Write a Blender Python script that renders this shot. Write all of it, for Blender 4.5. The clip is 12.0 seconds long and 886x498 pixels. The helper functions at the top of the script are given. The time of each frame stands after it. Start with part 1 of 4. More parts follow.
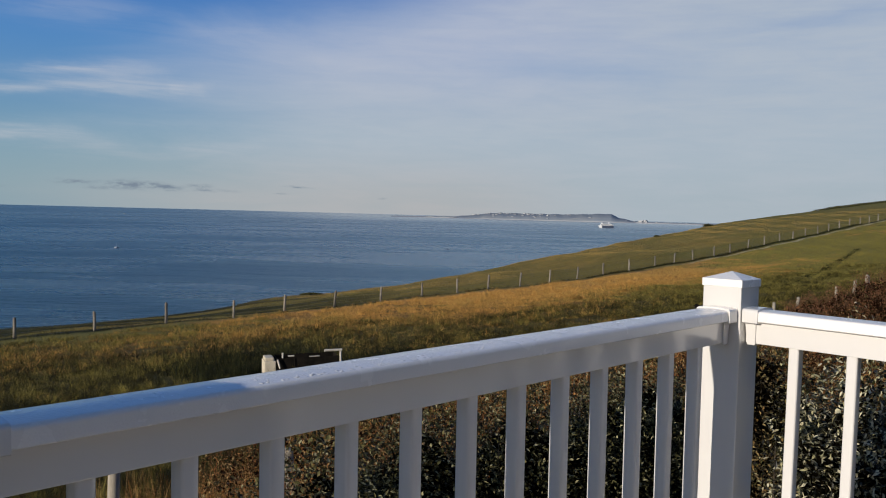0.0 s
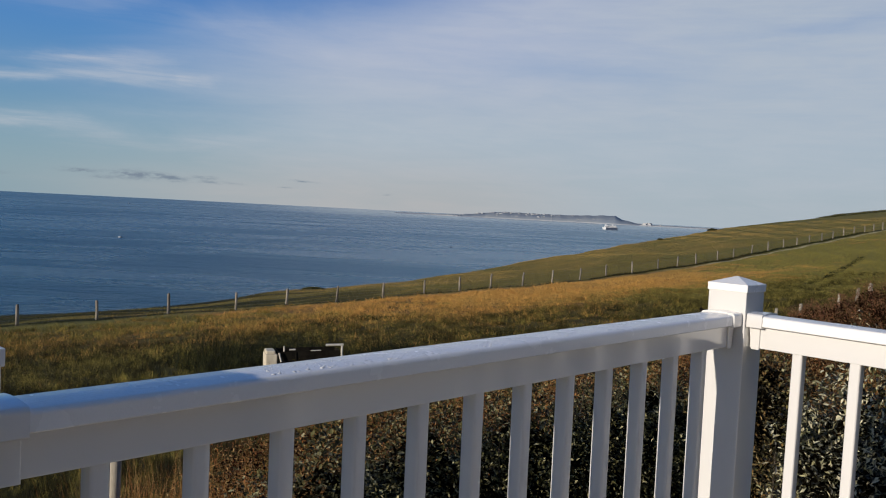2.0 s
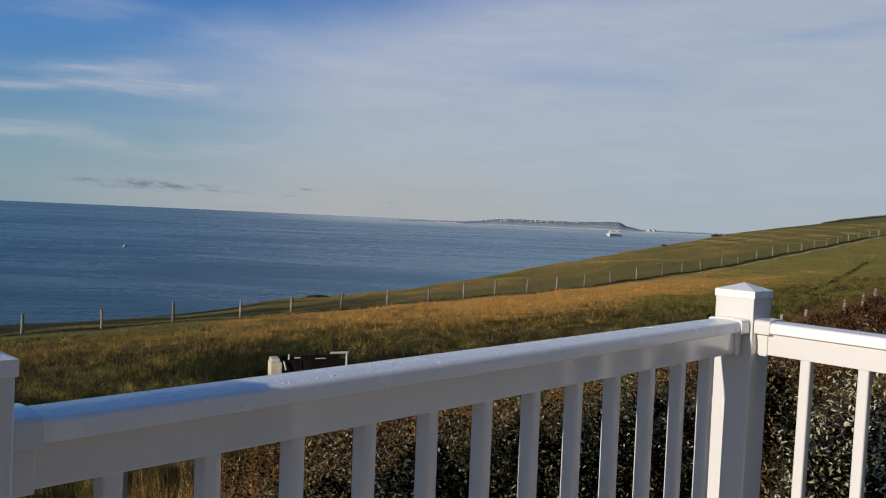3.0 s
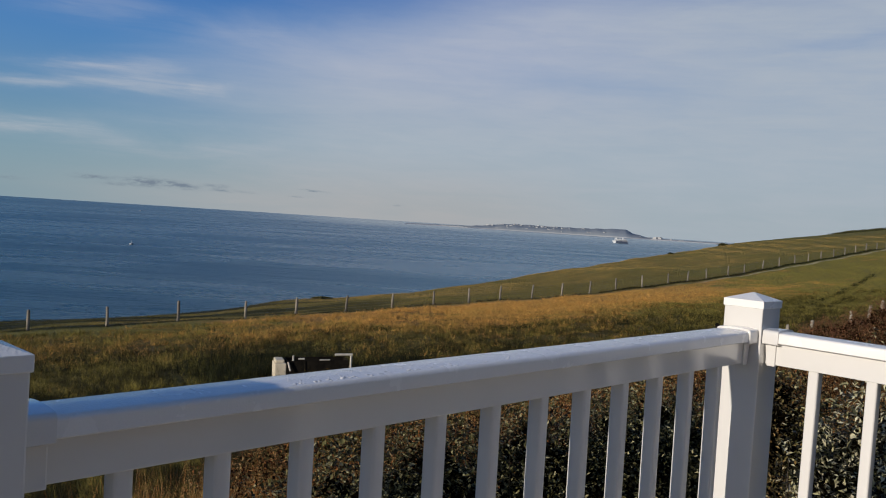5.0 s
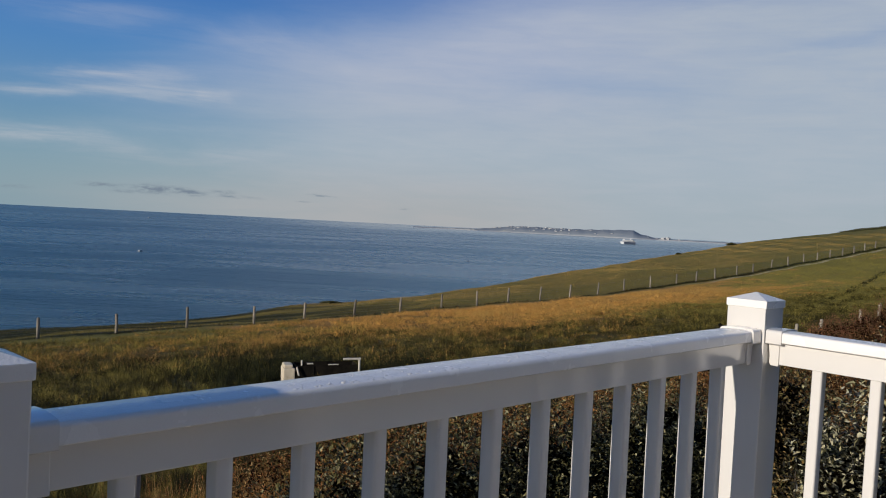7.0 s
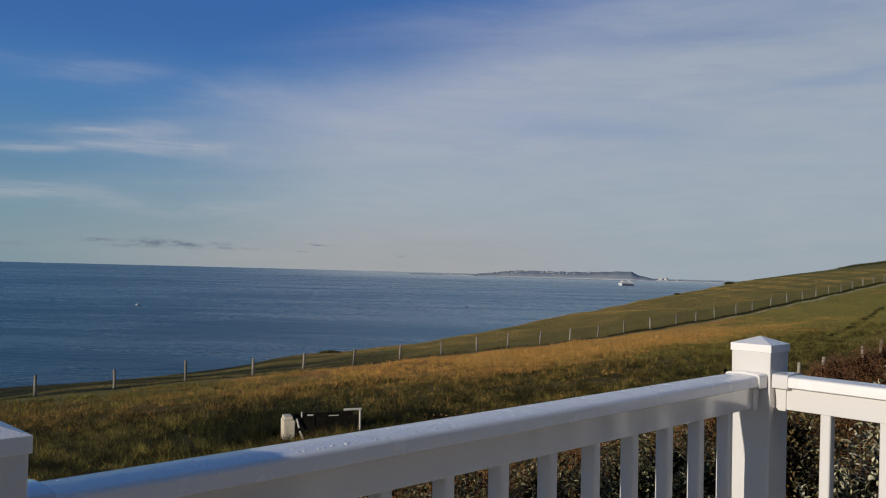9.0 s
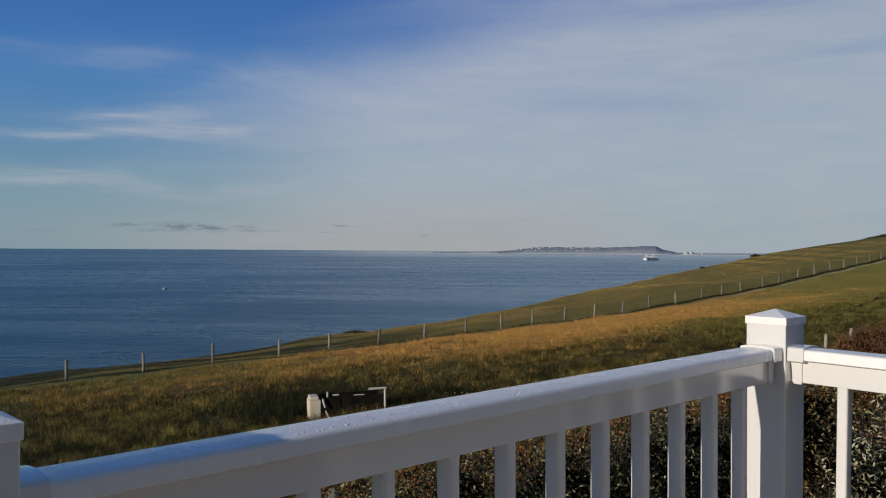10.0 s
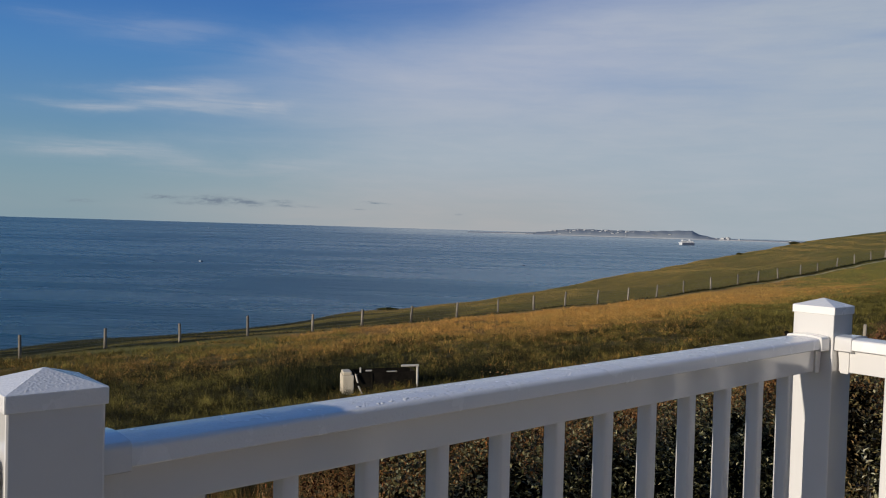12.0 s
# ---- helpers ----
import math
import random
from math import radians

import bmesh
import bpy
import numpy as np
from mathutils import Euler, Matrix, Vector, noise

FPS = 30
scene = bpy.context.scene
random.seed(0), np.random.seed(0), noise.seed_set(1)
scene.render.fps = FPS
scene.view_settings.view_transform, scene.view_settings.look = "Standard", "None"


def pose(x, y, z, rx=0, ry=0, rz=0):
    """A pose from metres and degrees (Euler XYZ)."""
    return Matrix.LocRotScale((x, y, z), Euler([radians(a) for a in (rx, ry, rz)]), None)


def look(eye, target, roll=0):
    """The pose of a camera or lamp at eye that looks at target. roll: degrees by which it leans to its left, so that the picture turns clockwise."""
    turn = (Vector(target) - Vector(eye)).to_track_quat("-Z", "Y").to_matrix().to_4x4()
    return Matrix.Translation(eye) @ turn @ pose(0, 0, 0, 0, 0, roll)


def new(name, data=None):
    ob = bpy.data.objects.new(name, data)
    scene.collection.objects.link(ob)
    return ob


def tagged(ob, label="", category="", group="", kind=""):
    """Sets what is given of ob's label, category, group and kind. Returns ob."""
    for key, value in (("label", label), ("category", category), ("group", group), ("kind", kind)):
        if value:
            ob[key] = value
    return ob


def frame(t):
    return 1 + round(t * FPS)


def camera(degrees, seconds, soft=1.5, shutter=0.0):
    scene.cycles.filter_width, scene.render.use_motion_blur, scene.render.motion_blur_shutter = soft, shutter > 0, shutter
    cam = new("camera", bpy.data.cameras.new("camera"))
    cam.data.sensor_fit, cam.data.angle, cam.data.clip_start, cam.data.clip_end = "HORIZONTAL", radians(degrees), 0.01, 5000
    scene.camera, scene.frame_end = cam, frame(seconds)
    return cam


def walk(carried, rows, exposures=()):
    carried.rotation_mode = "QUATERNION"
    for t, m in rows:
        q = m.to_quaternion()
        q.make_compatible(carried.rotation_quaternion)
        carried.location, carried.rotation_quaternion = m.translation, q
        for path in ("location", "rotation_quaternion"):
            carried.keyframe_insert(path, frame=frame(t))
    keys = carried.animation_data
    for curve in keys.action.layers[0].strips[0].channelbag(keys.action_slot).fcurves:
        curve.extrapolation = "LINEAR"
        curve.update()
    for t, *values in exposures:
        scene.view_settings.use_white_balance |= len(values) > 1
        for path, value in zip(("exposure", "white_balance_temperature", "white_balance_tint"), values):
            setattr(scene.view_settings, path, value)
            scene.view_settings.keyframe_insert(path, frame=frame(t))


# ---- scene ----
EYE = 1.37          # height of the eye over the deck at 10.5 s
ROWS = [            # seconds, x, y, height against EYE, pitch, roll, yaw
    (0, -0.0231, -0.0204, -0.0071, -2.518, -1.527, 44.525),
    (0.5, -0.0163, -0.0556, -0.0008, -2.000, -2.292, 44.460),
    (1, -0.0498, -0.0547, -0.0119, -2.341, -3.725, 44.724),
    (1.5, -0.0334, -0.0558, -0.0116, -2.569, -3.772, 44.781),
    (2, -0.0204, -0.0426, -0.0072, -2.681, -2.951, 44.801),
    (2.5, -0.0070, -0.0407, -0.0035, -2.216, -2.339, 44.735),
    (3, -0.0234, -0.0512, -0.0057, -2.207, -2.650, 45.052),
    (3.2, -0.0190, -0.0538, -0.0013, -2.169, -2.675, 45.026),
    (4.8, -0.0184, -0.0804, -0.0051, -2.138, -3.650, 45.332),
    (5, -0.0278, -0.0611, -0.0058, -1.972, -3.705, 45.477),
    (5.5, -0.0186, -0.0601, -0.0050, -1.808, -3.630, 45.672),
    (6, -0.0194, -0.0582, -0.0098, -1.905, -3.530, 45.939),
    (6.5, -0.0275, -0.0476, -0.0135, -2.344, -3.199, 46.483),
    (7, -0.0116, -0.0572, -0.0031, -1.789, -2.983, 45.961),
    (7.5, -0.0039, -0.0595, 0.0122, 0.011, -2.934, 45.153),
    (7.7, 0.0057, -0.0864, 0.0299, 1.893, -2.172, 45.513),
    (9.3, -0.0271, -0.0408, 0.0092, 1.194, -1.334, 45.977),
    (9.5, -0.0239, -0.0327, 0.0183, 1.107, -1.228, 46.326),
    (10, -0.0101, -0.0111, 0.0115, -0.166, -0.379, 47.360),
    (10.5, 0.0000, 0.0000, -0.0000, -1.665, 0.142, 46.909),
    (11, 0.0056, -0.0168, 0.0061, -2.323, -0.237, 46.392),
    (11.5, -0.0058, -0.0512, 0.0146, -1.382, -1.252, 47.375),
    (12, -0.0157, -0.0620, 0.0141, -1.603, -1.754, 49.623),
]
cam = camera(54.685, 12.0, soft=1.05)
walk(cam, [(t, pose(x, y, EYE + z, 90 + pitch, roll, yaw)) for t, x, y, z, pitch, roll, yaw in ROWS],
     [(0, 0.17), (1, 0.11), (2, 0.18), (2.5, 0.17), (3, 0.11), (5, 0.05), (6, 0.06), (6.5, 0.11), (7, 0.10), (7.5, 0.04), (9.5, -0.10), (10, -0.03), (10.5, 0.15), (11, 0.18), (11.5, 0.11), (12, 0.05)])

# ---- sun and sky ----
SUN_EL, SUN_AZ = radians(12.6), radians(182.2)       # low morning sun, almost along the long rail
sun = new("sun", bpy.data.lights.new("sun", "SUN"))
sun.data.energy, sun.data.angle, sun.data.color = 3.85, radians(0.53), (1.0, 0.915, 0.80)
sun.matrix_world = look(Vector((0, 0, 30)), Vector((0, 0, 30)) - Vector((math.sin(SUN_AZ) * math.cos(SUN_EL), math.cos(SUN_AZ) * math.cos(SUN_EL), math.sin(SUN_EL))))


class Nodes:
    """Short hand for building a node tree."""

    def __init__(self, tree):
        self.tree = tree
        tree.nodes.clear()

    def add(self, kind, **values):
        node = self.tree.nodes.new(kind)
        for key, value in values.items():
            setattr(node, key, value)
        return node

    def put(self, value, socket):
        if isinstance(value, bpy.types.NodeSocket):
            self.tree.links.new(value, socket)
        elif value is not None:
            socket.default_value = value

    def math(self, op, a, b=None, c=None, clamp=False):
        node = self.add("ShaderNodeMath", operation=op, use_clamp=clamp)
        for value, socket in zip((a, b, c), node.inputs):
            self.put(value, socket)
        return node.outputs[0]

    def ramp(self, value, low, high, a=0.0, b=1.0):
        node = self.add("ShaderNodeMapRange", interpolation_type="SMOOTHSTEP")
        for v, socket in zip((value, low, high, a, b), node.inputs):
            self.put(v, socket)
        return node.outputs[0]

    def mix(self, fac, a, b, blend="MIX"):
        node = self.add("ShaderNodeMix", data_type="RGBA", blend_type=blend)
        for v, i in ((fac, 0), (a, 6), (b, 7)):
            self.put((*v, 1) if isinstance(v, tuple) and len(v) == 3 else v, node.inputs[i])
        return node.outputs[2]

    def noise(self, vector, scale, detail=4.0, rough=0.55, warp=0.0):
        node = self.add("ShaderNodeTexNoise")
        self.put(vector, node.inputs["Vector"])
        for key, v in (("Scale", scale), ("Detail", detail), ("Roughness", rough), ("Distortion", warp)):
            node.inputs[key].default_value = v
        return node.outputs["Fac"]

    def place(self, scale=(1, 1, 1), offset=(0, 0, 0), source="Object"):
        coord = self.add("ShaderNodeTexCoord")
        node = self.add("ShaderNodeMapping")
        self.put(coord.outputs[source], node.inputs["Vector"])
        node.inputs["Scale"].default_value = scale
        node.inputs["Location"].default_value = offset
        return node.outputs[0]


def make_sky():
    world = bpy.data.worlds.new("world")
    scene.world = world
    world.use_nodes = True
    n = Nodes(world.node_tree)
    sky = n.add("ShaderNodeTexSky", sky_type="NISHITA", sun_disc=False, sun_elevation=SUN_EL, sun_rotation=SUN_AZ,
                altitude=60.0, air_density=1.1, dust_density=0.7, ozone_density=2.0)
    coord = n.add("ShaderNodeTexCoord").outputs["Generated"]
    axes = n.add("ShaderNodeSeparateXYZ")
    n.put(coord, axes.inputs[0])
    x, y, z = axes.outputs
    az = n.math("MULTIPLY", n.math("ARCTAN2", n.math("MULTIPLY", x, -1.0), y), 57.2958)
    el = n.math("MULTIPLY", n.math("ARCSINE", z), 57.2958)
    flat = n.add("ShaderNodeCombineXYZ")
    n.put(az, flat.inputs[0])
    n.put(el, flat.inputs[1])
    stretch = n.add("ShaderNodeMapping")
    n.put(flat.outputs[0], stretch.inputs["Vector"])
    stretch.inputs["Scale"].default_value = (0.045, 0.22, 1.0)
    stretch.inputs["Rotation"].default_value = (0, 0, radians(5))
    wisps = n.noise(stretch.outputs[0], 1.0, 7.0, 0.6, 0.8)
    fine = n.noise(stretch.outputs[0], 3.5, 5.0, 0.6, 0.5)
    # bearings bent a little by noise, so that no cloud has a smooth outline
    bent_az = n.math("ADD", az, n.math("MULTIPLY", n.math("SUBTRACT", n.noise(flat.outputs[0], 0.35, 5.0, 0.6), 0.5), 5.0))
    bent_el = n.math("ADD", el, n.math("MULTIPLY", n.math("SUBTRACT", n.noise(stretch.outputs[0], 2.6, 5.0, 0.62, 0.3), 0.5), 1.5))
    combed = n.add("ShaderNodeMapping")
    n.put(flat.outputs[0], combed.inputs["Vector"])
    combed.inputs["Scale"].default_value = (0.16, 1.7, 1.0)
    combed.inputs["Rotation"].default_value = (0, 0, radians(3))
    fibres = n.ramp(n.noise(combed.outputs[0], 1.0, 6.0, 0.65, 0.6), 0.30, 0.66, 0.5, 1.0)

    def cloudlets(spots, across, up):
        """Soft long clouds: bearing, height, half length, half depth, slope, density."""
        whole = None
        for at, high, wide, deep, slope, dense in spots:
            u = n.math("SUBTRACT", across, at)
            v = n.math("DIVIDE", n.math("SUBTRACT", n.math("SUBTRACT", up, high), n.math("MULTIPLY", u, slope)), deep)
            u = n.math("DIVIDE", u, wide)
            far = n.math("ADD", n.math("MULTIPLY", u, u), n.math("MULTIPLY", v, v))
            one = n.math("MULTIPLY", n.math("EXPONENT", n.math("MULTIPLY", far, -1.0)), dense)
            whole = one if whole is None else n.math("ADD", whole, one)
        return whole

    # clear sky: deep blue aloft, paler towards the horizon
    clear = n.mix(n.ramp(el, 0.5, 12.0), (1.7, 3.05, 3.85), (0.52, 1.95, 4.75))
    clear = n.mix(n.ramp(el, 9.5, 16.0), clear, (0.34, 1.32, 4.15))
    clear = n.mix(n.ramp(el, 16.0, 50.0), clear, (0.34, 0.88, 2.2))
    clear = n.mix(0.88, sky.outputs[0], clear)
    # a veil of high cloud over the land and the bay; it thins out overhead and away to the east
    edge = n.math("ADD", n.math("ADD", az, n.math("MULTIPLY", n.math("MAXIMUM", n.math("SUBTRACT", el, 9.5), 0.0), 2.6)), n.math("MULTIPLY", n.math("SUBTRACT", wisps, 0.5), 14.0))
    veil = n.math("MULTIPLY", n.ramp(edge, 71.0, 49.0), n.ramp(el, 13.0, 25.0, 0.95, 0.10))
    veil = n.math("MULTIPLY", veil, n.ramp(az, -110.0, -10.0, 0.15, 1.0))
    low = n.math("MULTIPLY", n.ramp(el, 5.5, 0.0, 0.0, 0.9), n.ramp(az, 76.0, 54.0, 0.28, 1.0))
    # wisps over the open sea
    wisp = cloudlets((
        (69.6, 7.85, 2.9, 0.28, -0.04, 0.44), (66.0, 8.0, 4.2, 0.60, -0.06, 0.58),
        (72.4, 6.65, 2.6, 0.26, 0.02, 0.45), (66.5, 7.05, 5.0, 0.40, -0.07, 0.74), (61.5, 7.25, 1.5, 0.42, -0.02, 0.85),
        (74.5, 4.2, 3.6, 0.65, 0.0, 0.40), (70.3, 3.95, 3.2, 0.6, 0.03, 0.68), (66.0, 3.4, 3.0, 0.55, 0.06, 0.40),
        (58.9, 3.75, 3.6, 0.42, -0.11, 0.72), (64.0, 5.0, 5.0, 0.4, 0.0, 0.16),
        (67.5, 11.6, 4.6, 0.8, -0.05, 0.30), (74.5, 11.7, 2.2, 0.35, 0.0, 0.14), (58.0, 11.0, 5.0, 0.6, -0.08, 0.22)), bent_az, bent_el)
    streak = n.math("MULTIPLY", wisp, fibres)
    cover = n.math("ADD", n.math("MAXIMUM", veil, low), n.math("MULTIPLY", streak, n.math("SUBTRACT", 1.0, veil)), clamp=True)
    # long paler and bluer bars within the veil
    grain = n.math("ADD", n.ramp(fine, 0.25, 0.75, 0.86, 1.0), n.math("MULTIPLY", n.math("SUBTRACT", fibres, 0.7), 0.13))
    gaps = cloudlets(((35.0, 9.3, 7.0, 0.75, 0.05, 0.22), (21.0, 12.0, 5.0, 0.45, -0.06, 0.22), (50.0, 14.2, 7.0, 1.2, -0.12, 0.40), (30.0, 15.2, 9.0, 0.9, -0.03, 0.30)), bent_az, bent_el)
    cover = n.math("MULTIPLY", n.math("MULTIPLY", cover, grain), n.math("SUBTRACT", 1.0, gaps))
    haze = n.mix(n.ramp(az, 46.0, 30.0), (3.95, 4.0, 4.1), (3.7, 4.2, 4.65))
    cloud = n.mix(n.ramp(el, 0.0, 5.0), haze, (3.85, 4.4, 5.0))
    cloud = n.mix(n.math("MULTIPLY", n.ramp(el, 4.0, 11.0), n.ramp(az, 24.0, 44.0, 0.25, 1.0)), cloud, (3.85, 4.3, 5.35))
    tone = n.mix(cover, clear, cloud)
    # warm glow of the low sun behind
    glow = n.math("MULTIPLY", n.ramp(n.math("ABSOLUTE", az), 105.0, 170.0), n.ramp(el, 42.0, 4.0, 0.0, 0.25))
    tone = n.mix(glow, tone, (6.0, 5.2, 4.2))
    # small flat grey clouds low over the sea
    bars = n.add("ShaderNodeMapping")
    n.put(flat.outputs[0], bars.inputs["Vector"])
    bars.inputs["Scale"].default_value = (1.5, 5.0, 1.0)
    frayed = n.ramp(n.noise(bars.outputs[0], 1.0, 4.0, 0.65), 0.34, 0.62, 0.1, 1.0)
    ragged_el = n.math("ADD", el, n.math("MULTIPLY", n.math("SUBTRACT", n.noise(bars.outputs[0], 0.8, 4.0, 0.6), 0.5), 0.35))
    puff = cloudlets(((72.6, 0.82, 0.75, 0.09, 0.0, 0.5), (67.8, 1.24, 0.9, 0.11, 0.01, 1.0), (66.4, 0.92, 0.8, 0.10, 0.0, 0.6), (64.6, 1.16, 1.25, 0.24, 0.02, 1.25), (62.5, 1.08, 0.9, 0.17, 0.09, 1.25),
                      (60.4, 1.18, 0.6, 0.12, 0.02, 1.0), (60.0, 0.95, 0.55, 0.09, 0.0, 0.8), (58.5, 0.95, 0.5, 0.07, 0.05, 0.5), (54.1, 1.32, 0.75, 0.05, 0.03, 0.9), (55.3, 0.89, 0.4, 0.05, 0.0, 0.6), (48.6, 0.75, 0.25, 0.05, 0.0, 0.4)), az, ragged_el)
    tone = n.mix(n.math("MULTIPLY", n.math("MULTIPLY", puff, frayed), 0.95, clamp=True), tone, (1.75, 2.2, 2.75))
    back = n.add("ShaderNodeBackground")
    n.put(tone, back.inputs["Color"])
    back.inputs["Strength"].default_value = 0.1
    n.put(back.outputs[0], n.add("ShaderNodeOutputWorld").inputs["Surface"])


make_sky()


# ---- materials ----
def material(name, build):
    m = bpy.data.materials.new(name)
    m.use_nodes = True
    n = Nodes(m.node_tree)
    b = n.add("ShaderNodeBsdfPrincipled")
    n.put(build(n, b) or b.outputs[0], n.add("ShaderNodeOutputMaterial").inputs["Surface"])
    return m


def bump(n, b, height, strength, distance):
    node = n.add("ShaderNodeBump")
    n.put(height, node.inputs["Height"])
    n.put(strength, node.inputs["Strength"])
    node.inputs["Distance"].default_value = distance
    n.put(node.outputs[0], b.inputs["Normal"])


def plain(a, c, scale, rough, stretch=(1, 1, 1), relief=0.2, depth=0.002, metal=0.0, random_part=0.0, gloss=0.5):
    """Two tones mixed by coarse and fine noise, with relief."""
    def build(n, b):
        at = n.place(stretch)
        big, fine = n.noise(at, scale, 4), n.noise(at, scale * 9, 5)
        blend = n.math("ADD", n.math("MULTIPLY", big, 0.6), n.math("MULTIPLY", fine, 0.4))
        tone = n.mix(n.ramp(blend, 0.32, 0.68), a, c)
        if random_part:
            info = n.add("ShaderNodeObjectInfo").outputs["Random"]
            tone = n.mix(n.math("MULTIPLY", info, random_part), tone, tuple(v * 0.4 for v in a))
        n.put(tone, b.inputs["Base Color"])
        b.inputs["Roughness"].default_value, b.inputs["Metallic"].default_value = rough, metal
        b.inputs["Specular IOR Level"].default_value = gloss
        bump(n, b, blend, relief, depth)
    return build


def pvc(n, b):
    at = n.place()
    big, fine = n.noise(at, 3.0, 5, 0.6), n.noise(at, 240.0, 3)
    n.put(n.mix(n.ramp(big, 0.45, 0.8, 0.0, 0.35), (0.71, 0.685, 0.65), (0.63, 0.605, 0.57)), b.inputs["Base Color"])
    n.put(n.ramp(big, 0.3, 0.7, 0.13, 0.22), b.inputs["Roughness"])
    b.inputs["Specular IOR Level"].default_value = 0.85
    # a thin film of water over it all
    b.inputs["Coat Weight"].default_value, b.inputs["Coat Roughness"].default_value, b.inputs["Coat IOR"].default_value = 0.8, 0.10, 1.5
    bump(n, b, fine, 0.05, 0.0005)


def dewy(n, b):
    """The same plastic, clean and wet, under a fine stipple of dew."""
    pvc(n, b)
    at = n.place()
    # base paler than the other plastic, standing in for sunlight on the top
    n.put(n.mix(n.ramp(n.noise(at, 3.0, 5, 0.6), 0.45, 0.8, 0.0, 0.35), (0.83, 0.805, 0.77), (0.75, 0.725, 0.69)), b.inputs["Base Color"])
    b.inputs["Coat Weight"].default_value, b.inputs["Specular IOR Level"].default_value = 0.15, 0.6
    cells = n.add("ShaderNodeTexVoronoi", feature="SMOOTH_F1")
    n.put(at, cells.inputs["Vector"])
    cells.inputs["Scale"].default_value = 260.0
    beads = n.ramp(cells.outputs["Distance"], 0.55, 0.1)
    film = n.noise(at, 900.0, 3, 0.7)
    n.put(n.ramp(n.noise(at, 9.0, 4, 0.6), 0.35, 0.65, 0.16, 0.30), b.inputs["Roughness"])
    bump(n, b, n.math("ADD", beads, n.math("MULTIPLY", film, 0.5)), 0.22, 0.0010)


def sea_water(n, b):
    at = n.place((1.0, 1.0, 1.0))
    turned, along = n.add("ShaderNodeMapping"), n.add("ShaderNodeMapping")
    n.put(at, turned.inputs["Vector"])
    turned.inputs["Rotation"].default_value = (0, 0, radians(-47))
    n.put(turned.outputs[0], along.inputs["Vector"])
    along.inputs["Scale"].default_value = (0.34, 1.0, 1.0)
    swell, chop = n.noise(along.outputs[0], 0.06, 6, 0.66, 0.5), n.noise(along.outputs[0], 0.45, 4, 0.6)
    slick, drift = n.noise(along.outputs[0], 0.016, 6, 0.66, 0.6), n.noise(along.outputs[0], 0.0030, 4, 0.55, 0.5)
    axes = n.add("ShaderNodeSeparateXYZ")
    n.put(at, axes.inputs[0])
    bay = n.ramp(n.math("DIVIDE", axes.outputs[1], n.math("MULTIPLY", axes.outputs[0], -1.0)), 0.30, 1.25)      # paler towards the bay: brighter sky reflection put into the colour
    tone = n.mix(n.math("ADD", bay, n.math("MULTIPLY", n.math("SUBTRACT", drift, 0.5), 0.35), clamp=True), (0.000, 0.040, 0.058), (0.045, 0.165, 0.215))
    n.put(tone, b.inputs["Base Color"])
    out = n.math("SQRT", n.math("ADD", n.math("MULTIPLY", axes.outputs[0], axes.outputs[0]), n.math("MULTIPLY", axes.outputs[1], axes.outputs[1])))
    calm = n.math("MULTIPLY", n.ramp(out, 1200.0, 3200.0), n.ramp(bay, 0.1, 0.6, 0.0, -0.13))
    streaks = n.math("MULTIPLY", n.ramp(slick, 0.36, 0.64, 0.035, -0.045), n.ramp(out, 400.0, 2600.0, 1.0, 0.35))
    n.put(n.math("ADD", calm, n.math("ADD", n.math("ADD", 0.285, streaks), n.ramp(drift, 0.4, 0.6, 0.012, -0.012))), b.inputs["Roughness"])
    b.inputs["IOR"].default_value = 1.333
    bump(n, b, n.math("ADD", swell, n.math("MULTIPLY", chop, 0.3)), n.ramp(out, 90.0, 1800.0, 1.0, 0.08), 1.5)


def patches(n, at):
    """Where the pasture is green rather than gold, shared by turf and blades."""
    far, mid = n.noise(at, 0.07, 5, 0.6), n.noise(at, 0.5, 6, 0.65)
    axes = n.add("ShaderNodeSeparateXYZ")
    n.put(at, axes.inputs[0])
    ripe = n.math("ADD", n.ramp(axes.outputs[0], -18.0, -34.0, -0.17, 0.0), n.math("MULTIPLY", n.ramp(axes.outputs[0], -20.0, -33.0, 0.0, 0.18), n.math("MULTIPLY", n.ramp(axes.outputs[1], 95.0, 60.0), n.ramp(axes.outputs[1], 15.0, 31.0, -0.6, 1.0))))
    lush = n.ramp(n.math("DIVIDE", axes.outputs[0], axes.outputs[1]), -0.62, -0.40, 0.0, 0.16)
    return n.math("ADD", n.math("SUBTRACT", n.math("ADD", far, n.math("MULTIPLY", n.math("SUBTRACT", mid, 0.5), 1.0)), ripe), lush), mid


def dark_streaks(n, y):
    """Dark streaks along the cliff edge, stronger at small y."""
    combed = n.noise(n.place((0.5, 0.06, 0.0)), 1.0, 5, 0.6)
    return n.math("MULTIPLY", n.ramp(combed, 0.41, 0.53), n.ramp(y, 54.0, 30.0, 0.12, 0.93))


